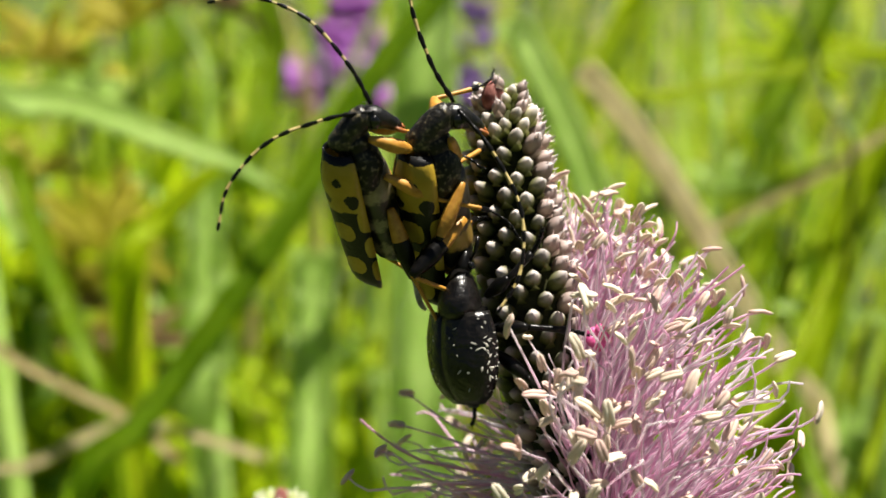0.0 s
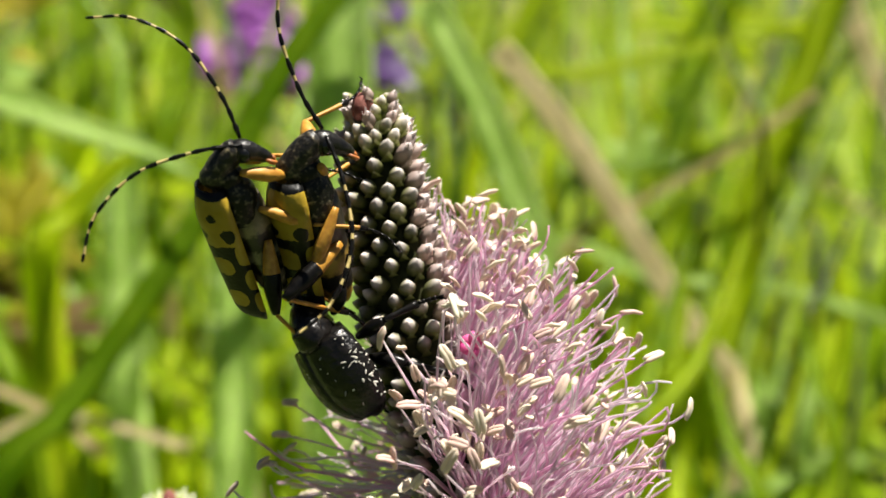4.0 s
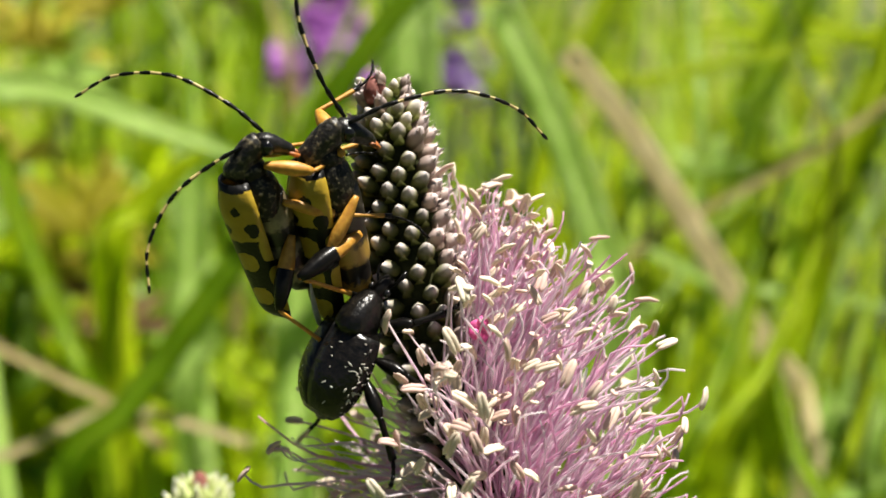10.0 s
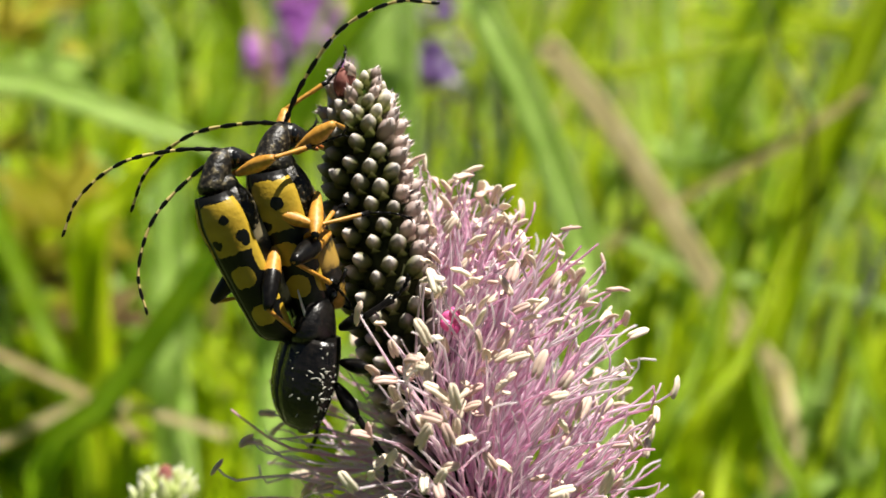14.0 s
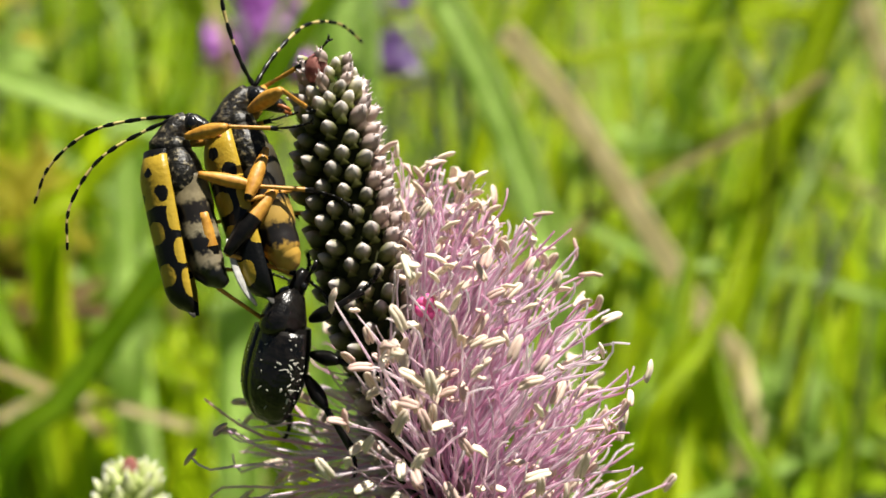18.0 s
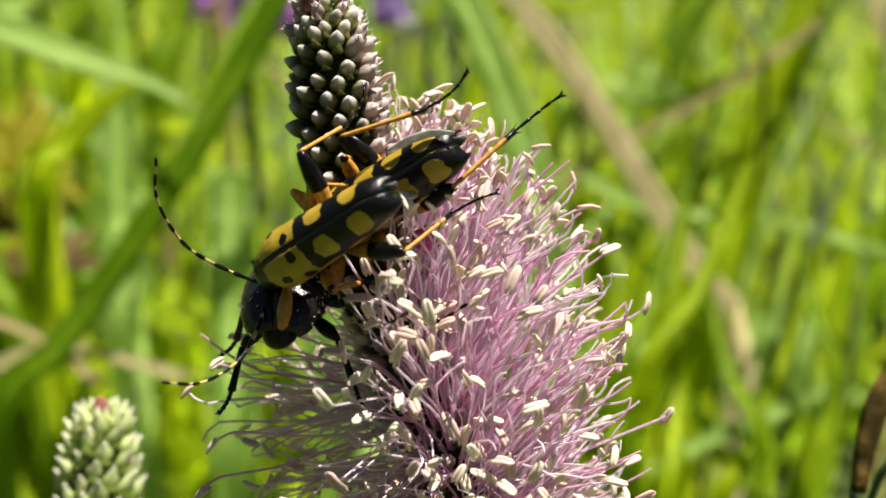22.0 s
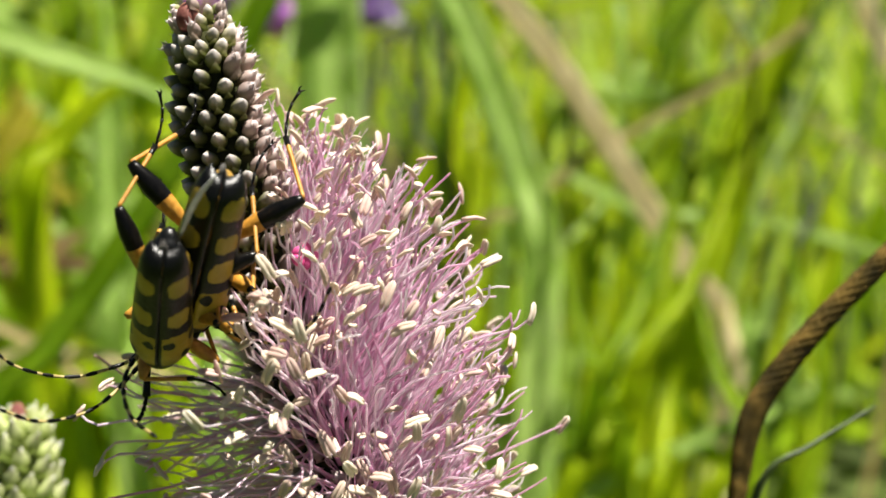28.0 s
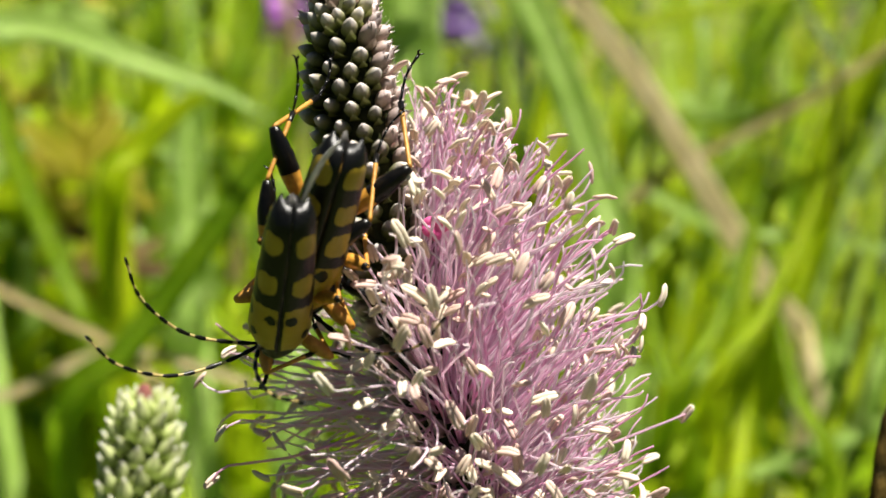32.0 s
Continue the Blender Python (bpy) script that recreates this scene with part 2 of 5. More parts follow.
M_ANTHER_I = material("cream_anthers_joined", (0.70, 0.48, 0.42), (0.88, 0.80, 0.62), 0.6, 2500, 0.3, 0.2, by="island", mid=((0.5, (0.84, 0.70, 0.55)),))
M_MAGENTA = material("magenta_petal", (0.75, 0.06, 0.30), (0.88, 0.22, 0.48), 0.4, 1500, 0.2, 0.3)

M_GRASS = material("fresh_grass", (0.22, 0.37, 0.005), (0.56, 0.60, 0.03), 0.5, 60, 0.1, 0.5, by="island", mid=((0.5, (0.37, 0.51, 0.009)),), spec=0.2)
M_GRASS_DARK = material("dark_grass", (0.15, 0.26, 0.004), (0.42, 0.58, 0.014), 0.5, 60, 0.1, 0.5, by="island", spec=0.2)
M_GRASS_DRY = material("dry_grass", (0.50, 0.44, 0.10), (0.72, 0.60, 0.24), 0.6, 60, 0.1, 0.4, by="island")
M_LIME = material("lime_blade", (0.48, 0.62, 0.008), (0.62, 0.72, 0.025), 0.45, 90, 0.1, 0.55, spec=0.2)
M_BLADE = material("broad_green_blade", (0.31, 0.48, 0.012), (0.46, 0.60, 0.03), 0.45, 90, 0.1, 0.55, spec=0.2)
M_PALE = material("pale_green_blade", (0.48, 0.66, 0.16), (0.64, 0.80, 0.28), 0.4, 90, 0.1, 0.4, spec=0.4)
M_LEAN = material("mid_green_leaning_stalk", (0.22, 0.38, 0.010), (0.32, 0.48, 0.018), 0.45, 90, 0.1, 0.4, spec=0.2)
M_STALK = material("green_stalk", (0.13, 0.25, 0.012), (0.22, 0.36, 0.02), 0.5, 120, 0.1, 0.3, spec=0.2)
M_DRY = material("dry_straw", (0.50, 0.42, 0.18), (0.68, 0.58, 0.30), 0.7, 150, 0.2, 0.3)
M_TAN = material("tan_dead_stalk", (0.70, 0.62, 0.36), (0.84, 0.75, 0.50), 0.75, 150, 0.2, 0.45)
M_YELLOW_LEAF = material("yellowing_leaf", (0.58, 0.55, 0.05), (0.76, 0.68, 0.14), 0.6, 80, 0.2, 0.4)
M_BROWN_LEAF = material("brown_dead_leaf", (0.30, 0.19, 0.09), (0.46, 0.32, 0.16), 0.8, 80, 0.3, 0.3)
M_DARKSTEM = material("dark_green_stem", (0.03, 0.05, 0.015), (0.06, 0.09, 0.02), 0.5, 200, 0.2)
M_SPIKE = material("brown_flower_spike", (0.022, 0.018, 0.006), (0.20, 0.13, 0.03), 0.8, 420, 0.5, spec=0.1, mid=((0.5, (0.075, 0.052, 0.012)),))
M_PURPLE = material("purple_petal", (0.56, 0.20, 0.64), (0.76, 0.44, 0.82), 0.5, 200, 0.1, 0.4, by="island")
M_LILAC = material("pale_lilac_petal", (0.58, 0.52, 0.66), (0.74, 0.68, 0.80), 0.5, 200, 0.1, 0.35, by="island")
M_VIOLET = material("violet_petal", (0.24, 0.10, 0.42), (0.42, 0.26, 0.58), 0.5, 200, 0.1, 0.35, by="island")
M_GROUND = material("meadow_soil_and_moss", (0.02, 0.03, 0.005), (0.09, 0.13, 0.012), 0.9, 14, 0.6)
# for grass out of view, darker than the seen grass so less light bounces
M_GRASS_UNSEEN = material("dark_unseen_grass", (0.02, 0.05, 0.003), (0.09, 0.16, 0.008), 0.5, 60, 0.1, 0.25, by="island")


# ---- helpers for shapes ----
def part(name, bm, mats, parent=None, label="", smooth=True):
    """Links a bmesh as one mesh object, under a thing or a part."""
    me = bpy.data.meshes.new(name)
    bm.to_mesh(me)
    bm.free()
    return link(name, me, mats, parent, label, smooth)


def link(name, me, mats, parent=None, label="", smooth=True):
    if not me.materials:
        for m in (mats if isinstance(mats, (list, tuple)) else (mats,)):
            me.materials.append(m)
    if smooth:
        me.polygons.foreach_set("use_smooth", [True] * len(me.polygons))
    ob = new(name, me)
    if parent is not None:
        ob.parent = parent
    if label:
        ob["label"] = label
    return ob


def mesh_of(name, verts, faces):
    me = bpy.data.meshes.new(name)
    me.from_pydata([tuple(v) for v in verts], [], [tuple(f) for f in faces])
    me.update()
    return me


def frames_along(pts):
    """A frame (side, up) without twist at each point of a line."""
    pts = [Vector(p) for p in pts]
    tans = [(pts[min(i + 1, len(pts) - 1)] - pts[max(i - 1, 0)]).normalized() for i in range(len(pts))]
    side = tans[0].orthogonal().normalized()
    out = []
    for t in tans:
        side = (side - t * side.dot(t)).normalized()
        out.append((side, t.cross(side)))
    return pts, out


def tube(bm, pts, radii, sides=8, index=None, flat=1.0, close=True):
    """A round tube along pts; index: a material for each stretch; flat: height over width."""
    pts, fr = frames_along(pts)
    rings = []
    for p, (s, u), r in zip(pts, fr, radii):
        rings.append([bm.verts.new(p + s * (r * math.cos(a)) + u * (r * flat * math.sin(a))) for a in [2 * math.pi * k / sides for k in range(sides)]])
    for i in range(len(rings) - 1):
        for k in range(sides):
            f = bm.faces.new((rings[i][k], rings[i][(k + 1) % sides], rings[i + 1][(k + 1) % sides], rings[i + 1][k]))
            if index:
                f.material_index = index[i]
    if close:
        f = bm.faces.new(list(reversed(rings[0])))
        g = bm.faces.new(rings[-1])
        if index:
            f.material_index, g.material_index = index[0], index[-1]


def ball(bm, centre, size, u=12, v=8, m=None, index=0):
    """An ellipsoid with half sizes, turned by m."""
    got = bmesh.ops.create_uvsphere(bm, u_segments=u, v_segments=v, radius=1)
    mat = Matrix.Translation(centre) @ (m or Matrix()) @ Matrix.Diagonal((*size, 1))
    bmesh.ops.transform(bm, matrix=mat, verts=got["verts"])
    if index:
        for f in {f for w in got["verts"] for f in w.link_faces}:
            f.material_index = index


def spline(points, n):
    """A smooth line of n points through the given ones."""
    p = [Vector(q) for q in points]
    p = [p[0] * 2 - p[1]] + p + [p[-1] * 2 - p[-2]]
    out = []
    for k in range(n):
        s = k / (n - 1) * (len(p) - 3)
        i = min(int(s), len(p) - 4)
        t = s - i
        a, b, c, d = p[i:i + 4]
        out.append(0.5 * ((2 * b) + (c - a) * t + (2 * a - 5 * b + 4 * c - d) * t * t + (3 * b - a - 3 * c + d) * t ** 3))
    return out


def to_metres(bm):
    bmesh.ops.scale(bm, vec=(MM, MM, MM), verts=bm.verts[:])


# ---- the frame of the flower head: x to the right, y away, z up, in mm, tilted with the view over the meadow ----
TILT = radians(-18)
HEAD_AT = Vector((0.00109, 0.07012, 0.26516))
BASE = Vector((0.02559, 0.09112, 0.00000))
HEAD = Matrix.Translation(HEAD_AT) @ Matrix.Rotation(TILT, 4, "X")


def lean(t, base=BASE):
    """The wind's lean of a plant about its base at time t."""
    i = min(int(t / STEP), len(SWAY) - 2)
    k = t / STEP - i
    return Matrix.Translation(base) @ Matrix.Rotation(radians(SWAY[i] * (1 - k) + SWAY[i + 1] * k), 4, "Y") @ Matrix.Translation(-base)


def far(x, z, d):
    """A place d metres before the eye, x and z (metres at one metre) across the view over the meadow."""
    d *= REACH
    return Vector((0, 0, EYE_HEIGHT)) + Matrix.Rotation(TILT, 3, "X") @ Vector((x * d, d, z * d))


# ---- ground and grass ----
def build_ground():
    bm = bmesh.new()
    xs = [-300, -60, -15, -6] + [-4 + 0.25 * i for i in range(33)] + [6, 15, 60, 300]
    ys = [-300, -60, -15, -4] + [-2 + 0.25 * i for i in range(41)] + [10, 15, 60, 300]
    grid = [[bm.verts.new((x, y, -0.012 + 0.012 * noise.noise((x * 2, y * 2, 0)) if abs(x) < 5 and -3 < y < 9 else -0.012)) for x in xs] for y in ys]
    for j in range(len(ys) - 1):
        for i in range(len(xs) - 1):
            bm.faces.new((grid[j][i], grid[j][i + 1], grid[j + 1][i + 1], grid[j + 1][i]))
    tagged(part("ground", bm, M_GROUND), "mossy green meadow soil under the grass", "ground", kind="structure")


def build_grass(seed, many, mat, label, bar, tall):
    """Clumps of blades that lean away from the viewer, with gaps between the clumps."""
    rng = np.random.default_rng(seed)
    verts, faces = [], []
    count = 0
    while count < many:
        y = 0.47 + 3.4 * rng.random() ** 1.6
        x = (rng.random() * 2 - 1) * (0.18 + 0.55 * y)
        if noise.noise((x * 11 / (0.5 + y), y * 7 / (0.5 + y), seed * 3.7)) < bar:
            continue
        length = rng.uniform(0.4, 1.0) * tall
        w = rng.uniform(0.0014, 0.0045) if count % 5 else rng.uniform(0.0045, 0.008)
        head = rng.normal(1.57, 1.25)
        bend = rng.uniform(0.1, 1.1)
        a = rng.normal(0.45, 0.38)
        d = np.array([math.cos(head), math.sin(head), 0])
        side = np.array([-d[1], d[0], 0])
        p = np.array([x, y, 0.0])
        base = len(verts)
        n = 5
        for k in range(n + 1):
            ww = w * (1 - (k / n) ** 2 * 0.95)
            verts.append(p - side * ww)
            verts.append(p + side * ww)
            a += bend / n
            p = p + (d * math.sin(a) + np.array([0, 0, math.cos(a)])) * length / n
            p[2] = max(p[2], 0.003)
        for k in range(n):
            c = base + 2 * k
            faces.append((c, c + 1, c + 3, c + 2))
        count += 1
    ob = link("meadow_grass", mesh_of("meadow_grass", verts, faces), mat)
    tagged(ob, label, "grass", kind="stuff")


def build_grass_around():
    """The meadow goes on unseen beside and behind the viewer, dark to cut bounce."""
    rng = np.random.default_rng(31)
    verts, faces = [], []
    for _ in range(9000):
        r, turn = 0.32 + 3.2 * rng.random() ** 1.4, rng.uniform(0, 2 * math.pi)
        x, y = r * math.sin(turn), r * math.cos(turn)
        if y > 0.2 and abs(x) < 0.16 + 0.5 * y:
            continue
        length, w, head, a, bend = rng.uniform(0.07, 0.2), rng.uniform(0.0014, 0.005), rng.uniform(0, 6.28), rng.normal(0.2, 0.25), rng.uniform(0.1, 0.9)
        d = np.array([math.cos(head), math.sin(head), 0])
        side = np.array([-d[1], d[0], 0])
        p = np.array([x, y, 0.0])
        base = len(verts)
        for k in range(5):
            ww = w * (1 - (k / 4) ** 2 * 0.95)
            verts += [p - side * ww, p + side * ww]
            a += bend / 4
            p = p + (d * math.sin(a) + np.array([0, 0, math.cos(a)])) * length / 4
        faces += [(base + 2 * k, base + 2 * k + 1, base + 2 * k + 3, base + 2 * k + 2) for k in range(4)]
    ob = link("meadow_grass", mesh_of("meadow_grass", verts, faces), M_GRASS_UNSEEN)
    tagged(ob, "meadow grass out of view, coloured dark to cut bounced light", "grass", kind="stuff")


def strip(bm, pts, width, crease=0.25, n=18, taper=True):
    """A leaf blade with a folded middle, that tapers to its end."""
    line, fr = frames_along(spline(pts, n))
    eye = Vector((0, 0, EYE_HEIGHT))
    rows = []
    for k, p in enumerate(line):
        t = (line[min(k + 1, n - 1)] - line[max(k - 1, 0)]).normalized()
        s = t.cross((eye - p).normalized() + SUN_TO * 0.9).normalized()
        u = s.cross(t)
        w = width * 0.5 * ((1 - (k / (n - 1)) ** 3 * 0.9) if taper else 1)
        rows.append([bm.verts.new(p - s * w + u * (w * crease)), bm.verts.new(p), bm.verts.new(p + s * w + u * (w * crease))])
    for a, b in zip(rows, rows[1:]):
        bm.faces.new((a[0], a[1], b[1], b[0]))
        bm.faces.new((a[1], a[2], b[2], b[1]))
    bmesh.ops.solidify(bm, geom=bm.faces[:], thickness=0.0004)


def rooted(points, d, back=0.35):
    """Points across the view, led on to the ground below the first."""
    pts = [far(x, z, d * (1 + back * (z - points[0][1]))) for x, z, _ in points]
    first = pts[0]
    if first.z > 0.01:
        step = (pts[0] - pts[1]) * 0.6
        foot = Vector((first.x + step.x * 0.5, first.y + 0.02, 0.0))
        return [foot, foot.lerp(first, 0.55) + Vector((step.x * 0.15, 0, 0))] + pts
    return pts


def blade(points, d, width, mat, label, taper=True, name="tall_grass", back=0.35):
    width *= REACH * d
    bm = bmesh.new()
    strip(bm, rooted([(x, z, None) for x, z in points], d, back), width, taper=taper)
    ob = part(name, bm, mat)
    tagged(ob, label, "grass")
    return ob


def stalk(points, d, width, mat, label, nodes=0, name="tall_grass"):
    width *= REACH * d
    bm = bmesh.new()
    line = spline(rooted([(x, z, None) for x, z in points], d), 24)
    radii = [width * 0.5 * (1 - 0.3 * k / 23) for k in range(24)]
    for k in range(nodes):
        i = 12 + int(k * 10 / max(nodes, 1))
        if i < 24:
            radii[i] *= 1.35
    tube(bm, line, radii, 8)
    ob = part(name, bm, mat)
    tagged(ob, label, "grass")
    return ob


def weed(x, z, d, size, mat, label, turn=0.3):
    """A tuft of leaves on a thin stalk."""
    at = far(x, z, d)
    root = new("weed")
    root.location = (at.x - 0.01, at.y + 0.02, 0)
    tagged(root, label, "plant")
    end = at - root.location
    bm = bmesh.new()
    tube(bm, spline([Vector((0, 0, -0.003)), end * 0.55 + Vector((0.006, 0, 0)), end], 12), [0.001] * 12, 6)
    part("stalk", bm, M_STALK, root)
    rng = random.Random(int(abs(x * 1000) + abs(z * 3000)))
    for j in range(5):
        tilt = turn + (j - 2) * 0.75 + rng.uniform(-0.25, 0.25)
        ln_ = size * rng.uniform(0.75, 1.15)
        bm = bmesh.new()
        way = Vector((math.sin(tilt), rng.uniform(-0.5, 0.7), 0.75 * math.cos(tilt) + 0.1)).normalized()
        side = way.cross(Vector((rng.uniform(-0.4, 0.4), -0.7, 1))).normalized()
        up = side.cross(way).normalized()
        rows = []
        for k in range(9):
            f = k / 8
            w = ln_ * 0.19 * math.sin(min(1, f * 0.97 + 0.03) * math.pi) ** 0.8
            c = end + way * (ln_ * f) - up * (ln_ * 0.35 * f ** 2)
            rows.append([bm.verts.new(c + side * (w * g) + up * (0.3 * w * abs(g))) for g in (-1, 0, 1)])
        for a, c in zip(rows, rows[1:]):
            for k in range(2):
                bm.faces.new((a[k], a[k + 1], c[k + 1], c[k]))
        bmesh.ops.solidify(bm, geom=bm.faces[:], thickness=0.0003)
        part("leaf", bm, mat, root)
    return root


def build_far_plants():
    # (across, up) at one metre before the eye; widths likewise
    blade([(-0.304, -0.204), (-0.248, -0.139), (-0.141, 0.01), (-0.067, 0.135), (-0.011, 0.205), (0.02, 0.245)], 0.36, 0.026, M_LEAN, "tall leaning green grass stalk", taper=False, back=0.3)
    blade([(-0.40, 0.085), (-0.34, 0.118), (-0.29, 0.112), (-0.2275, 0.087), (-0.18, 0.072), (-0.13, 0.045)], 0.38, 0.040, M_PALE, "arching pale green grass blade")
    blade([(-0.40, -0.21), (-0.34, -0.177), (-0.273, -0.144), (-0.24, -0.144), (-0.1745, -0.163), (-0.15, -0.172)], 0.37, 0.011, M_TAN, "bent dry straw blade", taper=False)
    blade([(-0.022, -0.2), (-0.021, 0.0), (-0.021, 0.1), (-0.020, 0.24)], 0.38, 0.060, M_PALE, "broad pale upright grass blade", taper=False, back=0.3)
    blade([(0.31, -0.16), (0.27, -0.09), (0.244, -0.046), (0.2145, 0.002), (0.164, 0.082), (0.14, 0.113), (0.11, 0.15)], 0.42, 0.025, M_TAN, "dead tan grass stalk with joints", taper=False, back=0.0)
    blade([(0.09, -0.075), (0.137, -0.04), (0.188, 0.002), (0.24, 0.028), (0.31, 0.065), (0.38, 0.11)], 0.41, 0.009, M_DRY, "thin dry straw stalk", taper=False)
    blade([(0.15, -0.10), (0.138, -0.02), (0.112, 0.06), (0.085, 0.125), (0.05, 0.19)], 0.385, 0.036, M_PALE, "leaning pale green grass blade", taper=False, back=0.3)
    blade([(0.20, -0.32), (0.286, -0.125), (0.33, -0.01), (0.37, 0.098), (0.42, 0.22)], 0.42, 0.008, M_STALK, "thin dark green grass stem", taper=False)
    blade([(0.28, -0.16), (0.31, -0.05), (0.326, 0.029), (0.371, 0.135), (0.40, 0.22)], 0.42, 0.030, M_LIME, "broad lime green grass blade in the sun", taper=False, back=0.3)
    blade([(0.10, -0.33), (0.178, -0.285), (0.294, -0.235), (0.38, -0.205)], 0.37, 0.016, M_PALE, "low pale green grass blade", taper=False)
    blade([(-0.20, -0.14), (-0.20, -0.065), (-0.20, 0.0), (-0.198, 0.09)], 0.42, 0.034, M_PALE, "upright pale green grass blade", taper=False, back=0.3)
    blade([(-0.235, -0.02), (-0.227, 0.08), (-0.225, 0.15), (-0.23, 0.24)], 0.62, 0.024, M_BLADE, "upright green grass blade", taper=False)
    blade([(-0.28, -0.14), (-0.30, -0.083), (-0.336, 0.005), (-0.36, 0.08)], 0.43, 0.022, M_BLADE, "pale green leaning grass blade", taper=False)
    blade([(-0.115, -0.24), (-0.113, -0.13), (-0.112, -0.05), (-0.11, 0.0)], 0.40, 0.040, M_PALE, "short broad pale grass blade", taper=False, back=0.3)
    blade([(0.52, -0.06), (0.50, -0.02), (0.47, 0.04), (0.43, 0.114), (0.40, 0.20)], 0.55, 0.024, M_TAN, "pinkish dead grass stalk", taper=False)
    blade([(0.16, -0.30), (0.165, -0.22), (0.17, -0.17), (0.18, -0.13)], 0.60, 0.030, M_PALE, "short pale sunlit grass blade")
    blade([(0.30, -0.30), (0.335, -0.22), (0.35, -0.15), (0.33, -0.08)], 0.62, 0.030, M_PALE, "short broad sunlit grass blade")
    blade([(0.22, 0.0), (0.26, 0.10), (0.30, 0.19), (0.33, 0.25)], 0.62, 0.034, M_BLADE, "wide fresh green grass blade", taper=False)
    blade([(0.02, -0.10), (0.07, 0.02), (0.10, 0.10), (0.16, 0.22)], 0.66, 0.024, M_LIME, "slanting lime green grass blade", taper=False)
    blade([(0.12, -0.18), (0.19, -0.08), (0.23, -0.02), (0.29, 0.05)], 0.64, 0.026, M_LIME, "slanting bright green grass blade")
    blade([(-0.40, -0.12), (-0.36, -0.04), (-0.33, 0.04), (-0.31, 0.1)], 0.64, 0.028, M_LIME, "bright lime grass blade")
    blade([(-0.36, -0.26), (-0.33, -0.2), (-0.31, -0.12), (-0.30, -0.05)], 0.56, 0.022, M_LIME, "lime grass blade near the soil")
    blade([(-0.22, -0.28), (-0.19, -0.2), (-0.17, -0.14), (-0.16, -0.08)], 0.6, 0.022, M_LIME, "lime grass blade beside a stalk")
    blade([(0.36, -0.30), (0.39, -0.2), (0.40, -0.1), (0.39, 0.0)], 0.6, 0.026, M_LIME, "upright lime grass blade")
    blade([(-0.17, 0.05), (-0.15, 0.12), (-0.145, 0.18), (-0.15, 0.25)], 0.62, 0.024, M_BLADE, "green grass blade behind the flowers", taper=False)
    for x, z, d, size, turn in ((-0.285, 0.0, 0.60, 0.036, 0.5), (-0.268, 0.018, 0.62, 0.028, -0.5), (-0.262, 0.185, 0.66, 0.045, -0.6), (-0.295, -0.085, 0.58, 0.026, 0.9), (-0.325, 0.155, 0.68, 0.040, 0.2), (-0.31, -0.02, 0.62, 0.024, 1.0), (-0.34, 0.06, 0.66, 0.03, -0.3)):
        weed(x, z, d * 0.8, size * 0.62, M_YELLOW_LEAF, "yellowing leaves on a thin stalk", turn)
    for x, z, d, size, turn in ((-0.255, -0.075, 0.58, 0.032, 0.1), (-0.275, -0.045, 0.62, 0.024, 0.6), (-0.19, 0.20, 0.66, 0.03, 0.5), (-0.245, -0.11, 0.58, 0.022, -0.3)):
        weed(x, z, d * 0.8, size * 0.62, M_BROWN_LEAF, "withered brown leaves on a thin stalk", turn)
    for x, z, d, size, turn in ((-0.23, 0.027, 0.6, 0.040, 0.6), (0.28, 0.16, 0.66, 0.032, 0.4), (-0.37, -0.15, 0.58, 0.034, 0.5), (0.25, -0.13, 0.6, 0.028, 0.3)):
        weed(x, z, d, size, M_LIME, "lime green leaves shining in the sun", turn)
    for x, z, d, size, turn in ((-0.092, -0.092, 0.58, 0.016, 0.4), (0.355, -0.195, 0.58, 0.026, 0.9), (0.19, -0.18, 0.58, 0.026, 0.1), (-0.26, -0.185, 0.56, 0.026, 0.7)):
        weed(x, z, d, size, M_PALE, "pale green leaves shining in the sun", turn)
    floret_spike([(-0.065, -0.05), (-0.075, 0.08), (-0.082, 0.155), (-0.07, 0.26)], 0.74, 0.66, M_PURPLE, "purple meadow flower spike on a dark stem", 130, 0.040, 0.0115)
    floret_spike([(-0.14, -0.05), (-0.125, 0.08), (-0.122, 0.14)], 0.74, 0.88, M_PURPLE, "small purple meadow flower beside a taller one", 18, 0.022, 0.0115)
    floret_spike([(0.003, -0.2), (0.006, 0.0), (0.014, 0.12), (0.022, 0.24)], 0.74, 0.78, M_VIOLET, "violet meadow flower on a dark stem", 48, 0.026, 0.0110)
    floret_spike([(0.02, -0.2), (0.03, 0.0), (0.034, 0.125)], 0.74, 0.93, M_LILAC, "fading pale lilac flower on a dark stem", 14, 0.016, 0.0095)
    # the shade on these stems is put into their dark colour
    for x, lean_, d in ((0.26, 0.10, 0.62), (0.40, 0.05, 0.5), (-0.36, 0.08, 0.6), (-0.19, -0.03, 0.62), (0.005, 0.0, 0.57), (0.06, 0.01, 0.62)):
        stalk([(x, -0.2), (x + lean_ * 0.5, 0.0), (x + lean_, 0.2)], d, 0.008, M_DARKSTEM, "thin grass stem coloured dark as if in shade")
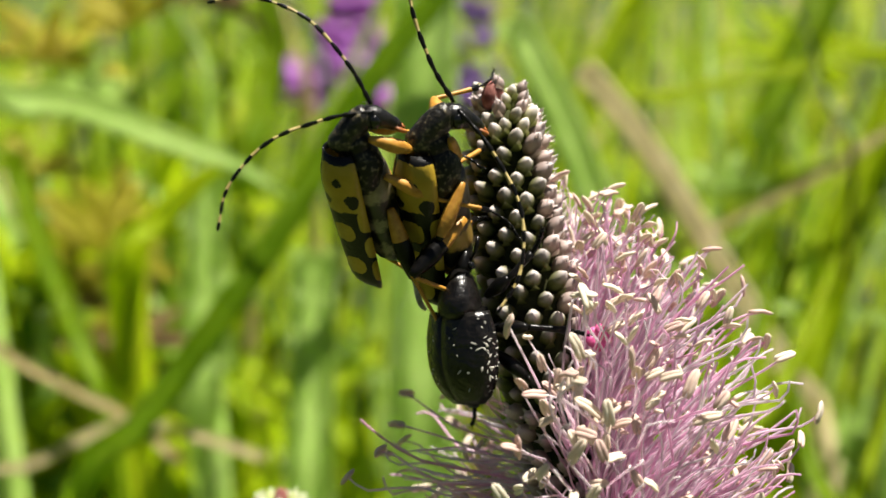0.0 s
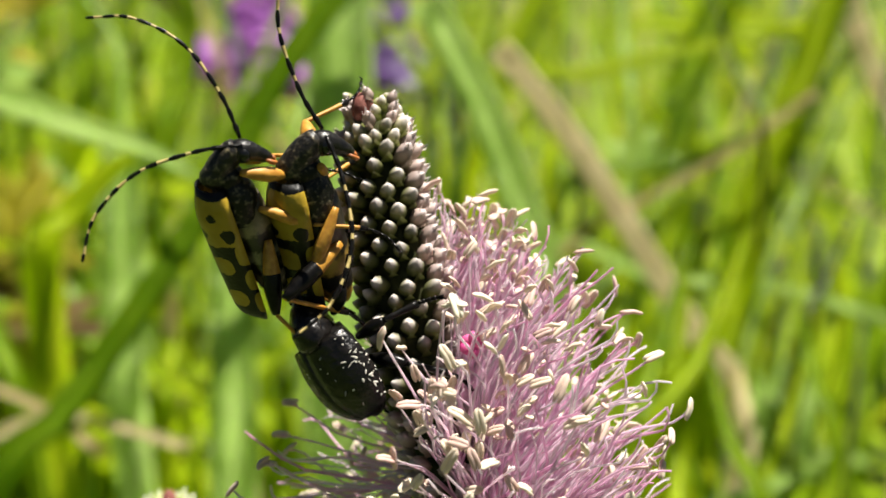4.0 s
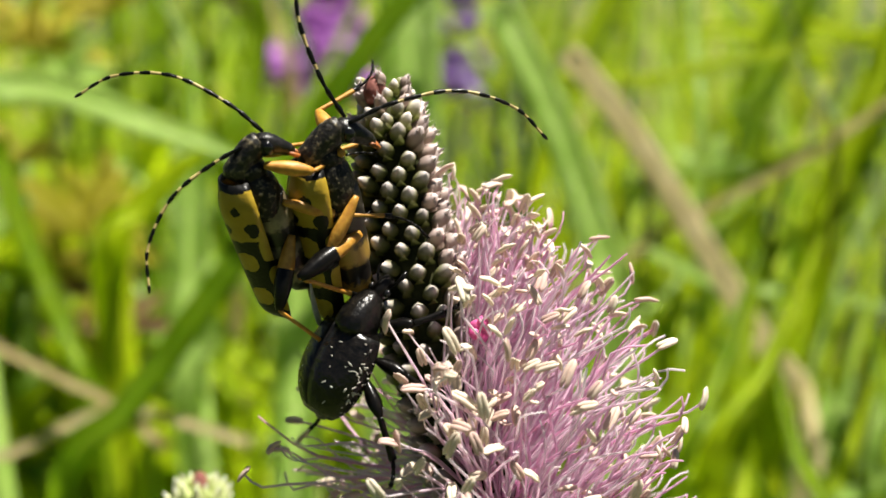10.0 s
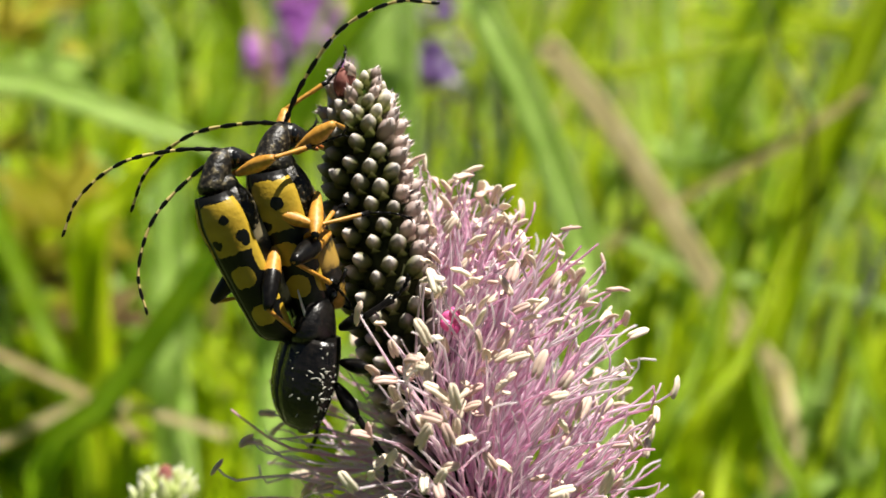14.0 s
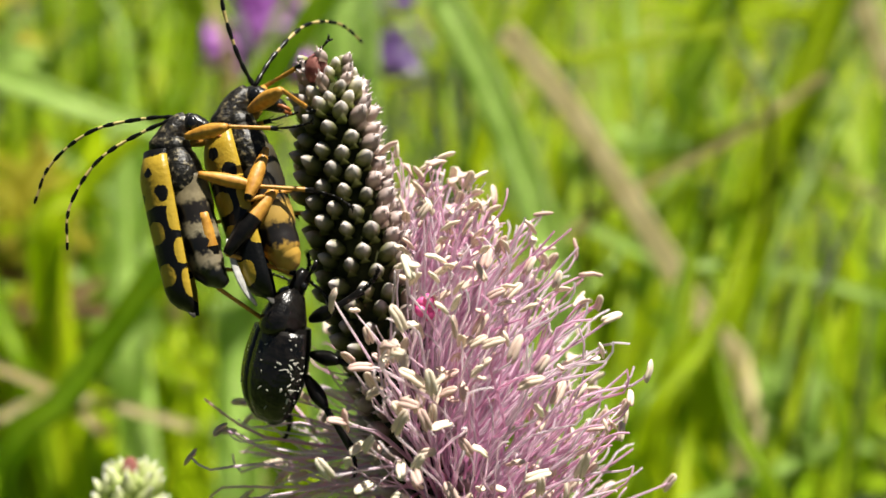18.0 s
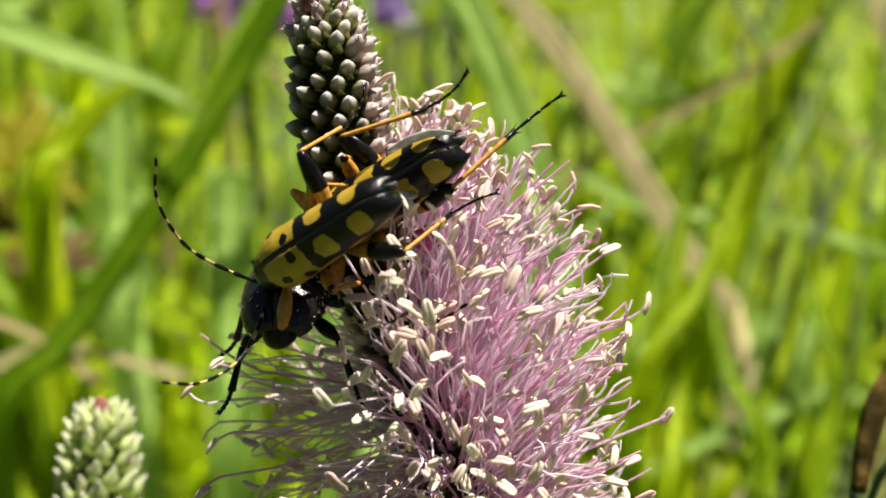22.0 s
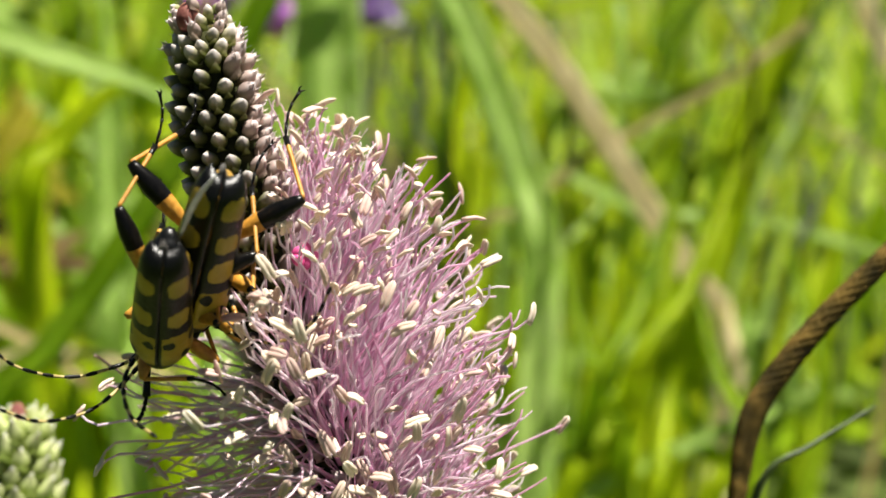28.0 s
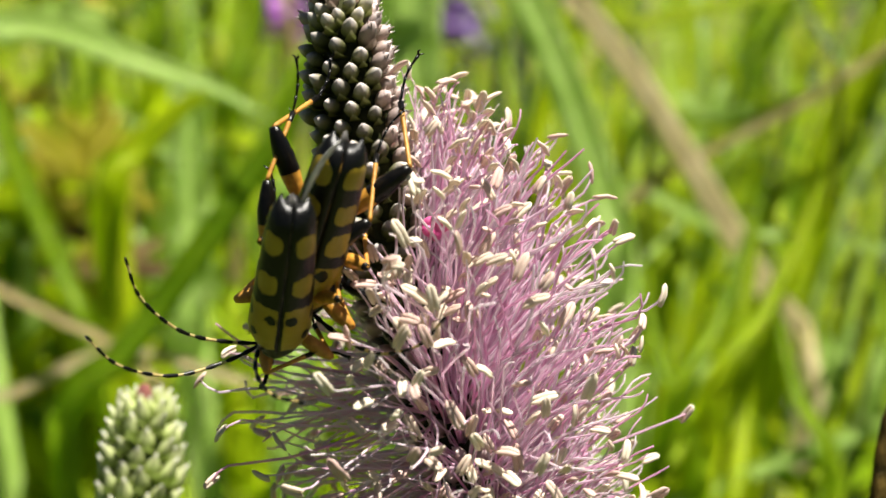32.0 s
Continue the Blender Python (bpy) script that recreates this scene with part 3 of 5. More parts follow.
    for x, z, lean_, w, mat in ((0.275, -0.09, 0.05, 0.022, M_LIME), (0.30, -0.16, -0.03, 0.020, M_BLADE), (0.25, -0.12, 0.02, 0.018, M_LIME), (0.33, -0.2, 0.04, 0.020, M_LIME), (0.37, -0.1, -0.02, 0.014, M_BLADE), (0.235, -0.10, 0.04, 0.020, M_BLADE), (0.215, -0.19, 0.05, 0.024, M_LIME), (0.285, -0.22, -0.05, 0.022, M_BLADE), (0.255, -0.20, 0.01, 0.026, M_LIME), (0.19, -0.14, -0.03, 0.018, M_BLADE)):
        blade([(x - lean_, z - 0.1), (x, z - 0.02), (x + lean_ * 0.6, z + 0.05), (x + lean_, z + 0.1)], 0.37, w, mat, "sunlit green meadow grass leaf", back=0.8)
    blade([(-0.42, -0.06), (-0.36, -0.09), (-0.31, -0.115), (-0.26, -0.14), (-0.22, -0.175)], 0.38, 0.011, M_DRY, "sagging dry straw blade", taper=False)
    blade([(-0.265, -0.03), (-0.24, 0.02), (-0.205, 0.055), (-0.17, 0.075)], 0.40, 0.034, M_LIME, "bright lime grass blade lit from above", back=0.3)
    blade([(0.10, 0.115), (0.17, 0.125), (0.25, 0.142), (0.37, 0.165)], 0.45, 0.012, M_LIME, "long drooping lime grass blade", taper=False)
    blade([(0.16, 0.03), (0.24, 0.04), (0.31, 0.07), (0.40, 0.075)], 0.46, 0.010, M_BLADE, "drooping green grass blade", taper=False)
    blade([(0.14, -0.02), (0.24, -0.045), (0.33, -0.05), (0.44, -0.085)], 0.46, 0.012, M_PALE, "fallen pale grass blade", taper=False)
    blade([(0.33, -0.03), (0.345, 0.03), (0.372, 0.09), (0.41, 0.15)], 0.45, 0.009, M_STALK, "green leaning grass stem", taper=False, back=0.3)
    blade([(0.29, -0.16), (0.31, -0.07), (0.33, 0.0), (0.362, 0.08)], 0.46, 0.008, M_STALK, "slender green grass stem", taper=False, back=0.3)
    # pale leaf colour imitates out-of-focus glints of light here
    for x, z in ((0.316, -0.15), (0.335, -0.172), (0.26, -0.10), (0.225, 0.05), (-0.30, 0.13)):
        weed(x, z, 0.52, 0.016, M_PALE, "small pale leaves standing in for blurred glints", 0.2)
    rng = random.Random(12)
    for k in range(60):
        x, z = rng.uniform(-0.43, 0.43), rng.uniform(-0.2, 0.17)
        a = math.radians(rng.choice((62, 75, 100, 118, 35, 150)) + rng.uniform(-14, 14))
        ln_, bow = rng.uniform(0.07, 0.2), rng.uniform(-0.02, 0.02)
        c, s = math.cos(a) * ln_, math.sin(a) * ln_
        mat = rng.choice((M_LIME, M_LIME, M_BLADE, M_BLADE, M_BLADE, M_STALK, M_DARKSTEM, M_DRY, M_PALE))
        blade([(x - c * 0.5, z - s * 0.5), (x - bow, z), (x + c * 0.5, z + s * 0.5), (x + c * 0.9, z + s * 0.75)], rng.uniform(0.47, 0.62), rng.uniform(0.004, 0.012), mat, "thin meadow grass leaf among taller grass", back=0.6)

    rng = random.Random(44)
    for k in range(24):
        x, z = rng.uniform(-0.44, -0.03), rng.uniform(-0.24, 0.14)
        a = math.radians(rng.choice((70, 85, 105, 120, 55)) + rng.uniform(-12, 12))
        ln_ = rng.uniform(0.08, 0.2)
        c, s = math.cos(a) * ln_, math.sin(a) * ln_
        blade([(x - c * 0.5, z - s * 0.5), (x, z), (x + c * 0.5, z + s * 0.5), (x + c * 0.9, z + s * 0.75)], rng.uniform(0.5, 0.66), rng.uniform(0.010, 0.022), rng.choice((M_LIME, M_LIME, M_BLADE, M_PALE)), "sunlit meadow grass leaf behind the flowers", back=0.9)

    for k in range(30):
        x, z = rng.uniform(-0.44, -0.16), rng.uniform(-0.22, 0.03)
        a = math.radians(rng.choice((72, 95, 118, 50, 140)) + rng.uniform(-12, 12))
        ln_ = rng.uniform(0.08, 0.18)
        c, s = math.cos(a) * ln_, math.sin(a) * ln_
        blade([(x - c * 0.5, z - s * 0.5), (x, z), (x + c * 0.5, z + s * 0.5), (x + c * 0.9, z + s * 0.75)], rng.uniform(0.5, 0.62), rng.uniform(0.012, 0.026), rng.choice((M_LIME, M_LIME, M_PALE)), "sunlit lime meadow grass leaf", back=0.95)
    for k in range(30):
        x, z = rng.uniform(0.0, 0.42), rng.uniform(-0.06, 0.19)
        a = math.radians(rng.choice((60, 75, 92, 112)) + rng.uniform(-10, 10))
        ln_ = rng.uniform(0.1, 0.22)
        c, s = math.cos(a) * ln_, math.sin(a) * ln_
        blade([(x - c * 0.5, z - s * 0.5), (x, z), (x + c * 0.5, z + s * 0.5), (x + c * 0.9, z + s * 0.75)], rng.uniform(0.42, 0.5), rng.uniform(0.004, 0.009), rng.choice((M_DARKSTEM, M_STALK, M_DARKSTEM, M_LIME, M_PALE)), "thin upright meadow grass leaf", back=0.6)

    for k in range(26):
        x, z = rng.uniform(-0.46, 0.0), rng.uniform(-0.34, -0.08)
        a = math.radians(rng.choice((72, 95, 118, 50, 140)) + rng.uniform(-12, 12))
        ln_ = rng.uniform(0.08, 0.16)
        c, s = math.cos(a) * ln_, math.sin(a) * ln_
        blade([(x - c * 0.5, z - s * 0.5), (x, z), (x + c * 0.5, z + s * 0.5), (x + c * 0.9, z + s * 0.75)], rng.uniform(0.5, 0.6), rng.uniform(0.012, 0.028), rng.choice((M_LIME, M_LIME, M_LIME, M_PALE)), "low sunlit lime grass leaf", back=0.95)

    for x, z, d, size, turn in ((-0.36, -0.02, 0.52, 0.036, 0.4), (-0.31, -0.10, 0.54, 0.034, -0.2), (-0.38, -0.10, 0.55, 0.036, 0.7), (-0.28, -0.16, 0.52, 0.034, 0.2), (-0.35, -0.19, 0.52, 0.036, -0.4), (-0.22, -0.22, 0.54, 0.034, 0.5), (-0.30, -0.25, 0.52, 0.036, 0.1), (-0.38, -0.27, 0.54, 0.034, 0.8), (-0.15, -0.26, 0.54, 0.03, -0.3)):
        weed(x, z, d, size, M_LIME, "low lime green leaves shining in the sun", turn)

    for x, lean_, top, w in ((-0.43, 0.02, 0.0, 0.030), (-0.39, -0.03, -0.05, 0.034), (-0.36, 0.04, -0.12, 0.028), (-0.27, 0.05, -0.17, 0.032), (-0.19, 0.03, -0.14, 0.028)):
        blade([(x - lean_, top - 0.26), (x - lean_ * 0.5, top - 0.14), (x, top - 0.05), (x + lean_, top)], 0.44, w, M_LIME, "broad sunlit lime grass blade among weeds", back=0.95)


def floret_spike(points, d, top, mat, label, n=60, radius=0.02, petal=0.009):
    """A purple meadow flower: a stem and a spike of lipped florets."""
    pts = rooted([(x, z, None) for x, z in points], d)
    root = new("purple_flower")
    root.location = pts[0]
    tagged(root, label, "flower", "purple meadow flowers")
    line = [p - pts[0] for p in spline(pts, 24)]
    bm = bmesh.new()
    tube(bm, line, [0.0018] * 24, 6)
    part("stem", bm, M_DARKSTEM, root)
    rng = random.Random(len(label))
    upper = line[int(24 * top):]
    bm = bmesh.new()
    ball(bm, (0, 0, 0.5), (0.42, 0.3, 0.55), 8, 5)
    ball(bm, (0, 0.35, 0.95), (0.5, 0.35, 0.22), 8, 4)
    bmesh.ops.scale(bm, vec=(petal, petal, petal), verts=bm.verts[:])
    me = bpy.data.meshes.new("floret")
    bm.to_mesh(me)
    bm.free()
    for k in range(n):
        s = k / n
        c = upper[min(int(s * len(upper)), len(upper) - 1)]
        a = k * 2.39996
        out = Vector((math.cos(a), math.sin(a), 0.5)).normalized()
        ob = link("floret", me, mat, root)
        q = out.to_track_quat("Z", "Y")
        size = (1 - 0.5 * s) * rng.uniform(0.8, 1.2)
        ob.matrix_local = Matrix.LocRotScale(c + out * radius * 0.25 * (1 - 0.6 * s) + Vector((0, 0, rng.uniform(-0.003, 0.003))), q, (size, size, size))
    return root


# ---- the plantain ----
def bud_mesh(name, open_tip=False, pointed=False):
    """A scale and an egg-shaped bud with a pointed tip, 2.2 mm tall, along z."""
    bm = bmesh.new()
    prof = [(0.0, 0.32), (0.4, 0.62), (0.95, 0.76), (1.4, 0.70), (1.75, 0.54), (2.05, 0.32), (2.3, 0.06)]
    if pointed:
        prof = [(0.0, 0.35), (0.4, 0.72), (0.95, 0.82), (1.45, 0.66), (1.9, 0.42), (2.35, 0.20), (2.8, 0.03)]
    rings = []
    for z, r in prof:
        rings.append([bm.verts.new((r * math.cos(a) * (1 + 0.09 * math.cos(4 * a)), r * math.sin(a) * (1 + 0.09 * math.cos(4 * a)), z)) for a in [2 * math.pi * k / 12 for k in range(12)]])
    for i in range(len(rings) - 1):
        for k in range(12):
            bm.faces.new((rings[i][k], rings[i][(k + 1) % 12], rings[i + 1][(k + 1) % 12], rings[i + 1][k]))
    bm.faces.new(rings[-1])
    if open_tip:
        for k in range(4):
            a = k * math.pi / 2 + 0.4
            c, s = math.cos(a), math.sin(a)
            q = [bm.verts.new((0.3 * c - 0.3 * s, 0.3 * s + 0.3 * c, 1.7)), bm.verts.new((0.3 * c + 0.3 * s, 0.3 * s - 0.3 * c, 1.7)), bm.verts.new((0.62 * c, 0.62 * s, 2.55))]
            bm.faces.new(q)
            bm.faces.new((q[0], q[2], bm.verts.new((0.45 * c, 0.45 * s, 2.0))))
    # the pointed bract below the bud
    q = [bm.verts.new(p) for p in ((-0.6, 0.62, -0.1), (0.6, 0.62, -0.1), (0.5, 0.95, 0.8), (-0.5, 0.95, 0.8), (0, 0.86, 1.6))]
    bm.faces.new((q[0], q[1], q[2], q[3]))
    bm.faces.new((q[3], q[2], q[4]))
    to_metres(bm)
    me = bpy.data.meshes.new(name)
    bm.to_mesh(me)
    bm.free()
    return me


def spike_body(root, axis, radius, mat_bud, head, size=1.0, pitch=0.155, mat_side=None, side_from=None, spread=0.95, lift=0.7):
    """The dense spiral of buds round a curved axis (mm, in the head's frame). Buds are parts."""
    me = bud_mesh("bud", pointed=mat_side is None)
    mo = bud_mesh("opening_bud", True)
    top = bud_mesh("bud")
    line = spline(axis, 200)
    inv = root.matrix_world.inverted()
    bm = bmesh.new()
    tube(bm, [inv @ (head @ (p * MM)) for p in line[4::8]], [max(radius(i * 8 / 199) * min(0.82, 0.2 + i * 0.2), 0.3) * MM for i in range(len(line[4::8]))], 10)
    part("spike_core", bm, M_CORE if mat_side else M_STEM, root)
    total = sum((b - a).length for a, b in zip(line, line[1:]))
    rng = random.Random(7)
    s, k, n_made = 0.3, 0, 0
    while s < total and n_made < 300:
        f = s / total
        i = min(int(f * 199), 198)
        p, t = line[i], (line[i] - line[i + 1]).normalized()
        e1 = t.cross(Vector((0, 1, 0))).normalized()
        e2 = e1.cross(t)
        a = k * 2.399963
        out = e1 * math.cos(a) + e2 * math.sin(a)
        r = radius(f)
        way = (out * spread + t * (lift + 0.9 * max(0, 1 - f * 8))).normalized()
        x = way.cross(t).normalized() if way.cross(t).length > 0.01 else e1
        y = way.cross(x)
        q = Matrix((x, y, way)).transposed().to_quaternion()
        pos = p + out * (r * 0.72)
        c = size * rng.uniform(0.86, 1.1) * (0.62 + 0.38 * min(1, f * 9))
        right = mat_side is not None and ((out.x > 0.6 and f > side_from + rng.uniform(-0.05, 0.05)) or f > 0.50 + rng.uniform(-0.04, 0.08) or (f < 0.13 and rng.random() < 0.35))
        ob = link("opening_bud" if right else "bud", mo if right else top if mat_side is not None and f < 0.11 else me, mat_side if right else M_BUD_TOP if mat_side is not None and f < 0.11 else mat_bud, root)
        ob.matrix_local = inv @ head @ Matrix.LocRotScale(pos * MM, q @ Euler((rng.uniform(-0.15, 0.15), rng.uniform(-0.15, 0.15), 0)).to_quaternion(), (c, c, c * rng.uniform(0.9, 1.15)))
        n_made += 1
        k += 1
        s += pitch * 1.06 * size / max(0.45, min(1.0, r / 3.6)) * (0.5 if f < 0.1 else 1.0)
    return line


def build_plantain():
    root = new("plantain")
    root.location = BASE
    tagged(root, "flowering plantain with grey-pink buds above and a ruff of pink stamens", "flower", "plantain heads")
    bpy.context.view_layer.update()
    inv = root.matrix_world.inverted()
    axis = [(-8.6, 4.5, 22.0), (-7.4, 4.5, 13.5), (-5.6, 4.5, 4.5), (-3.2, 4.5, -5), (0.2, 4.5, -15), (4.2, 4.5, -26), (7.5, 4.5, -36)]

    def radius(f):
        return 2.1 + 2.0 * min(1, f * 3.2) ** 0.8
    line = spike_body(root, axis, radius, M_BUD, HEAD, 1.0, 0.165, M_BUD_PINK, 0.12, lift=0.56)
    # the dark red bud at the top and one magenta petal
    bm = bmesh.new()
    ball(bm, (-9.6, 2.6, 21.3), (0.85, 0.8, 1.35), 10, 8, Matrix.Rotation(0.2, 4, "Y"))
    ball(bm, (-8.9, 2.5, 21.7), (0.5, 0.5, 1.0), 8, 6, Matrix.Rotation(-0.3, 4, "Y"))
    bm.transform(inv @ HEAD @ Matrix.Scale(MM, 4))
    part("red_bud", bm, M_BUD_RED, root, "dark red withered bud")
    bm = bmesh.new()
    for k in range(5):
        ball(bm, (0.1 + 0.6 * math.cos(k * 1.26), -2.6 - 0.2 * (k % 2), 0.0 + 0.6 * math.sin(k * 1.26)), (0.7, 0.3, 0.5), 8, 6, Matrix.Rotation(k * 1.26, 4, "Y"))
    bm.transform(inv @ HEAD @ Matrix.Scale(MM, 4))
    part("petal", bm, M_MAGENTA, root, "bright magenta withered petal")
    # the stem down to the ground
    low = line[-1]
    bm = bmesh.new()
    pts = [inv @ (HEAD @ (low * MM)), inv @ (HEAD @ ((low + Vector((3.5, 0, -14)) * 1.0) * MM)), Vector((-0.005, -0.009, 0.17)), Vector((0, -0.002, 0.08)), Vector((0, 0, -0.004))]
    tube(bm, spline(pts, 30), [0.0012 + 0.0004 * k / 29 for k in range(30)], 10)
    part("stem", bm, M_STEM, root)
    build_stamens(root, line, inv)
    return root


def build_stamens(root, line, inv):
    rng = random.Random(21)
    fil, tip = [], []
    for v in range(22):
        b1, b2 = rng.uniform(-0.16, 0.16), rng.uniform(-0.18, 0.18)
        kink = rng.uniform(-0.10, 0.10)
        pts = spline([(0, 0, 0), (b1 * 0.25, b2 * 0.2, 0.3), (b1 * 0.7 + kink, b2 * 0.6, 0.65), (b1 * 1.3, b2 * 1.2 - kink, 0.9), (b1 * 1.5, b2 * 1.5, 1.0)], 9)
        fil.append(pts)
        tip.append((pts[-1], (pts[-1] - pts[-2]).normalized()))
    anthers = []
    for v in range(3):
        bm = bmesh.new()
        for sx in (-0.17, 0.17):
            tube(bm, [(sx, 0, -0.75 - 0.05 * v), (sx * 1.2, 0.03, -0.5), (sx * 1.05, 0.07 + 0.05 * v, 0.1), (sx * 0.9, 0.02, 0.6), (sx * 0.2, 0, 0.85)], [0.10, 0.22, 0.24, 0.2, 0.05], 6)
        to_metres(bm)
        me = bpy.data.meshes.new("anther")
        bm.to_mesh(me)
        bm.free()
        anthers.append(me)
    total = len(line) - 1
    made = []
    tries = 0
    while len(made) < 1700 and tries < 20000:
        tries += 1
        f = rng.uniform(0.30, 0.99)
        i = int(f * total)
        p, t = line[i], (line[max(i - 1, 0)] - line[min(i + 1, total)]).normalized()
        e1 = t.cross(Vector((0, 1, 0))).normalized()
        if e1.x < 0:
            e1 = -e1
        e2 = Vector((0, 1, 0))
        a = rng.uniform(-math.pi, math.pi)
        # the flowers open from below, on the sunny side first
        reach = 0.35 + 0.26 * (0.5 - 0.5 * math.cos(a)) + (0.11 if math.sin(a) < -0.15 else 0) + (0.03 if math.sin(a) < -0.2 and math.cos(a) < 0.4 else 0)
        if f < reach:
            continue
        if math.cos(a) < -0.2 and rng.random() < 0.12:
            continue
        out = e1 * math.cos(a) + e2 * math.sin(a)
        rise = (1.55 - 1.0 * min(1, (f - 0.33) / 0.55)) if math.cos(a) > -0.25 else (0.2 - 0.5 * (f - 0.55))
        rise += rng.uniform(-0.35, 0.35)
        way = (out + t * max(rise, -0.55)).normalized()
        way = (way + Vector((rng.gauss(0, 1), rng.gauss(0, 1), rng.gauss(0, 1))) * 0.10).normalized()
        ln_ = rng.uniform(0.6, 1.0) ** 0.6 * (9.6 + 12.0 * min(1, max(0, f - 0.35) / 0.30)) * (1 - 0.5 * max(0, f - 0.70) / 0.30)
        if math.cos(a) < -0.2:
            ln_ *= 0.92 if rng.random() < 0.5 else 0.76
        ln_ *= 1 - (0.28 if f < 0.62 else 0.12) * max(0, -math.sin(a)) + 0.09 * max(0, math.cos(a))
        if rng.random() < 0.18:
            ln_ *= 0.6
        ln_ = min(ln_, 19.5)
        made.append((p + out * 2.6, way, ln_, rng.randrange(22), rng.uniform(0, 6.28), rng.random(), math.sin(a)))
    made.sort(key=lambda g: g[6])
    near, rest = made[:290], made[290:]
    unit = []
    for pts in fil:
        bm = bmesh.new()
        tube(bm, [q * 10 * MM for q in pts], [(0.094 - 0.044 * k / 8) * MM for k in range(9)], 5, close=False)
        me = bpy.data.meshes.new("filament")
        bm.to_mesh(me)
        bm.free()
        unit.append(me)
    for p, way, ln_, v, turn, rnd, _ in near:
        q = way.to_track_quat("Z", "Y") @ Euler((0, 0, turn)).to_quaternion()
        ob = link("filament", unit[v], M_FILAMENT, root)
        k = ln_ / 10
        ob.matrix_local = inv @ HEAD @ Matrix.LocRotScale(p * MM, q, (k, k, k))
        at, d = tip[v]
        if rnd > 0.74:
            continue
        an = link("anther", anthers[v % 3], M_ANTHER, ob)
        d2 = (d + Vector((math.sin(rnd * 40), math.cos(rnd * 33), 0)) * 0.8).normalized()
        c = (1.12 + 0.4 * rnd) / k
        an.matrix_local = Matrix.LocRotScale(at * 10 * MM, d2.to_track_quat("Z", "Y"), (c * 0.84, c * 0.66, c * (0.9 + 0.3 * rnd)))
    fv, ff, av, af = [], [], [], []
    base_f = [([w.co.copy() for w in me.vertices], [tuple(pl.vertices) for pl in me.polygons]) for me in unit]
    base_a = [([w.co.copy() for w in me.vertices], [tuple(pl.vertices) for pl in me.polygons]) for me in anthers]
    for p, way, ln_, v, turn, rnd, _ in rest:
        q = way.to_track_quat("Z", "Y") @ Euler((0, 0, turn)).to_quaternion()
        k = ln_ / 10
        m = inv @ HEAD @ Matrix.LocRotScale(p * MM, q, (k, k, k))
        o = len(fv)
        fv += [m @ w for w in base_f[v][0]]
        ff += [tuple(x + o for x in fc) for fc in base_f[v][1]]
        if rnd > 0.40:
            continue
        at, d = tip[v]
        d2 = (d + Vector((math.sin(rnd * 40), math.cos(rnd * 33), 0)) * 0.8).normalized()
        c = (1.12 + 0.4 * rnd) / k
        m2 = m @ Matrix.LocRotScale(at * 10 * MM, d2.to_track_quat("Z", "Y"), (c * 0.84, c * 0.66, c * (0.9 + 0.3 * rnd)))
        o = len(av)
        av += [m2 @ w for w in base_a[v % 3][0]]
        af += [tuple(x + o for x in fc) for fc in base_a[v % 3][1]]
    tagged(link("filament_mass", mesh_of("filament_mass", fv, ff), M_FILAMENT_I, root), kind="stuff")
    tagged(link("anther_mass", mesh_of("anther_mass", av, af), M_ANTHER_I, root), kind="stuff")


YOUNG_SWAY = [1.71, 0.7, 2.16, 1.5, 1.16, 1.26, 1.09, 1.43, 1.15, 1.11, 1.08, 1.04, 1.0, 0.96, 0.93, 0.89, 0.85, 0.81, 0.78, 0.74, 0.7, 0.66, 0.63, 0.59, 0.19, 0.26, 0.33, 0.4, 0.49, 0.61, 0.58, 0.55, 0.52, 0.49, 0.08, 0.3, 0.51, 0.44, 0.37, 0.3, 0.23, 0.15, 0.23, -0.11, 0.18, -0.17, 0.22, -0.06, -0.18, -0.29, -0.05, -0.26, -0.43, -0.6, -0.77, -0.94, -0.96, -0.84, -0.95, -0.99, -0.46, -1.29, -0.66, -0.39, -0.11]
BASE_2 = Vector((-0.02590, 0.10893, 0.00000))
TIP_2 = Vector((-0.02353, 0.09073, 0.24311))
YOUNG_SIZE = 1.3


def build_young_plantain():
    root = new("young_plantain")
    root.location = BASE_2
    tagged(root, "young plantain head with green white-tipped buds, not yet flowering", "flower", "plantain heads")
    bpy.context.view_layer.update()
    inv = root.matrix_world.inverted()
    m = Matrix.Translation(TIP_2) @ Matrix.Rotation(TILT, 4, "X") @ Matrix.Scale(YOUNG_SIZE, 4)
    axis = [(0.0, 0, -0.8), (-0.3, 0, -6), (-1.2, 0, -13), (-2.4, 0, -22), (-3.2, 0, -30)]

    def radius(f):
        return 1.5 + 1.9 * min(1, f * 2.6) ** 0.8
    line = spike_body(root, axis, radius, M_BUD_GREEN, m, 1.04, 0.155, spread=0.45)
    bm = bmesh.new()
    ball(bm, (0.1, -0.6, -0.2), (0.75, 0.7, 1.2), 10, 8)
    bm.transform(inv @ m @ Matrix.Scale(MM, 4))
    part("red_bud", bm, M_BUD_RED, root, "reddish tip bud")
    bm = bmesh.new()
    pts = [inv @ (m @ (line[-1] * MM)), Vector((0.002, -0.012, 0.16)), Vector((0.0, -0.003, 0.07)), Vector((0, 0, -0.004))]
    tube(bm, spline(pts, 24), [0.0012] * 24, 8)
    part("stem", bm, M_STEM, root)
    return root


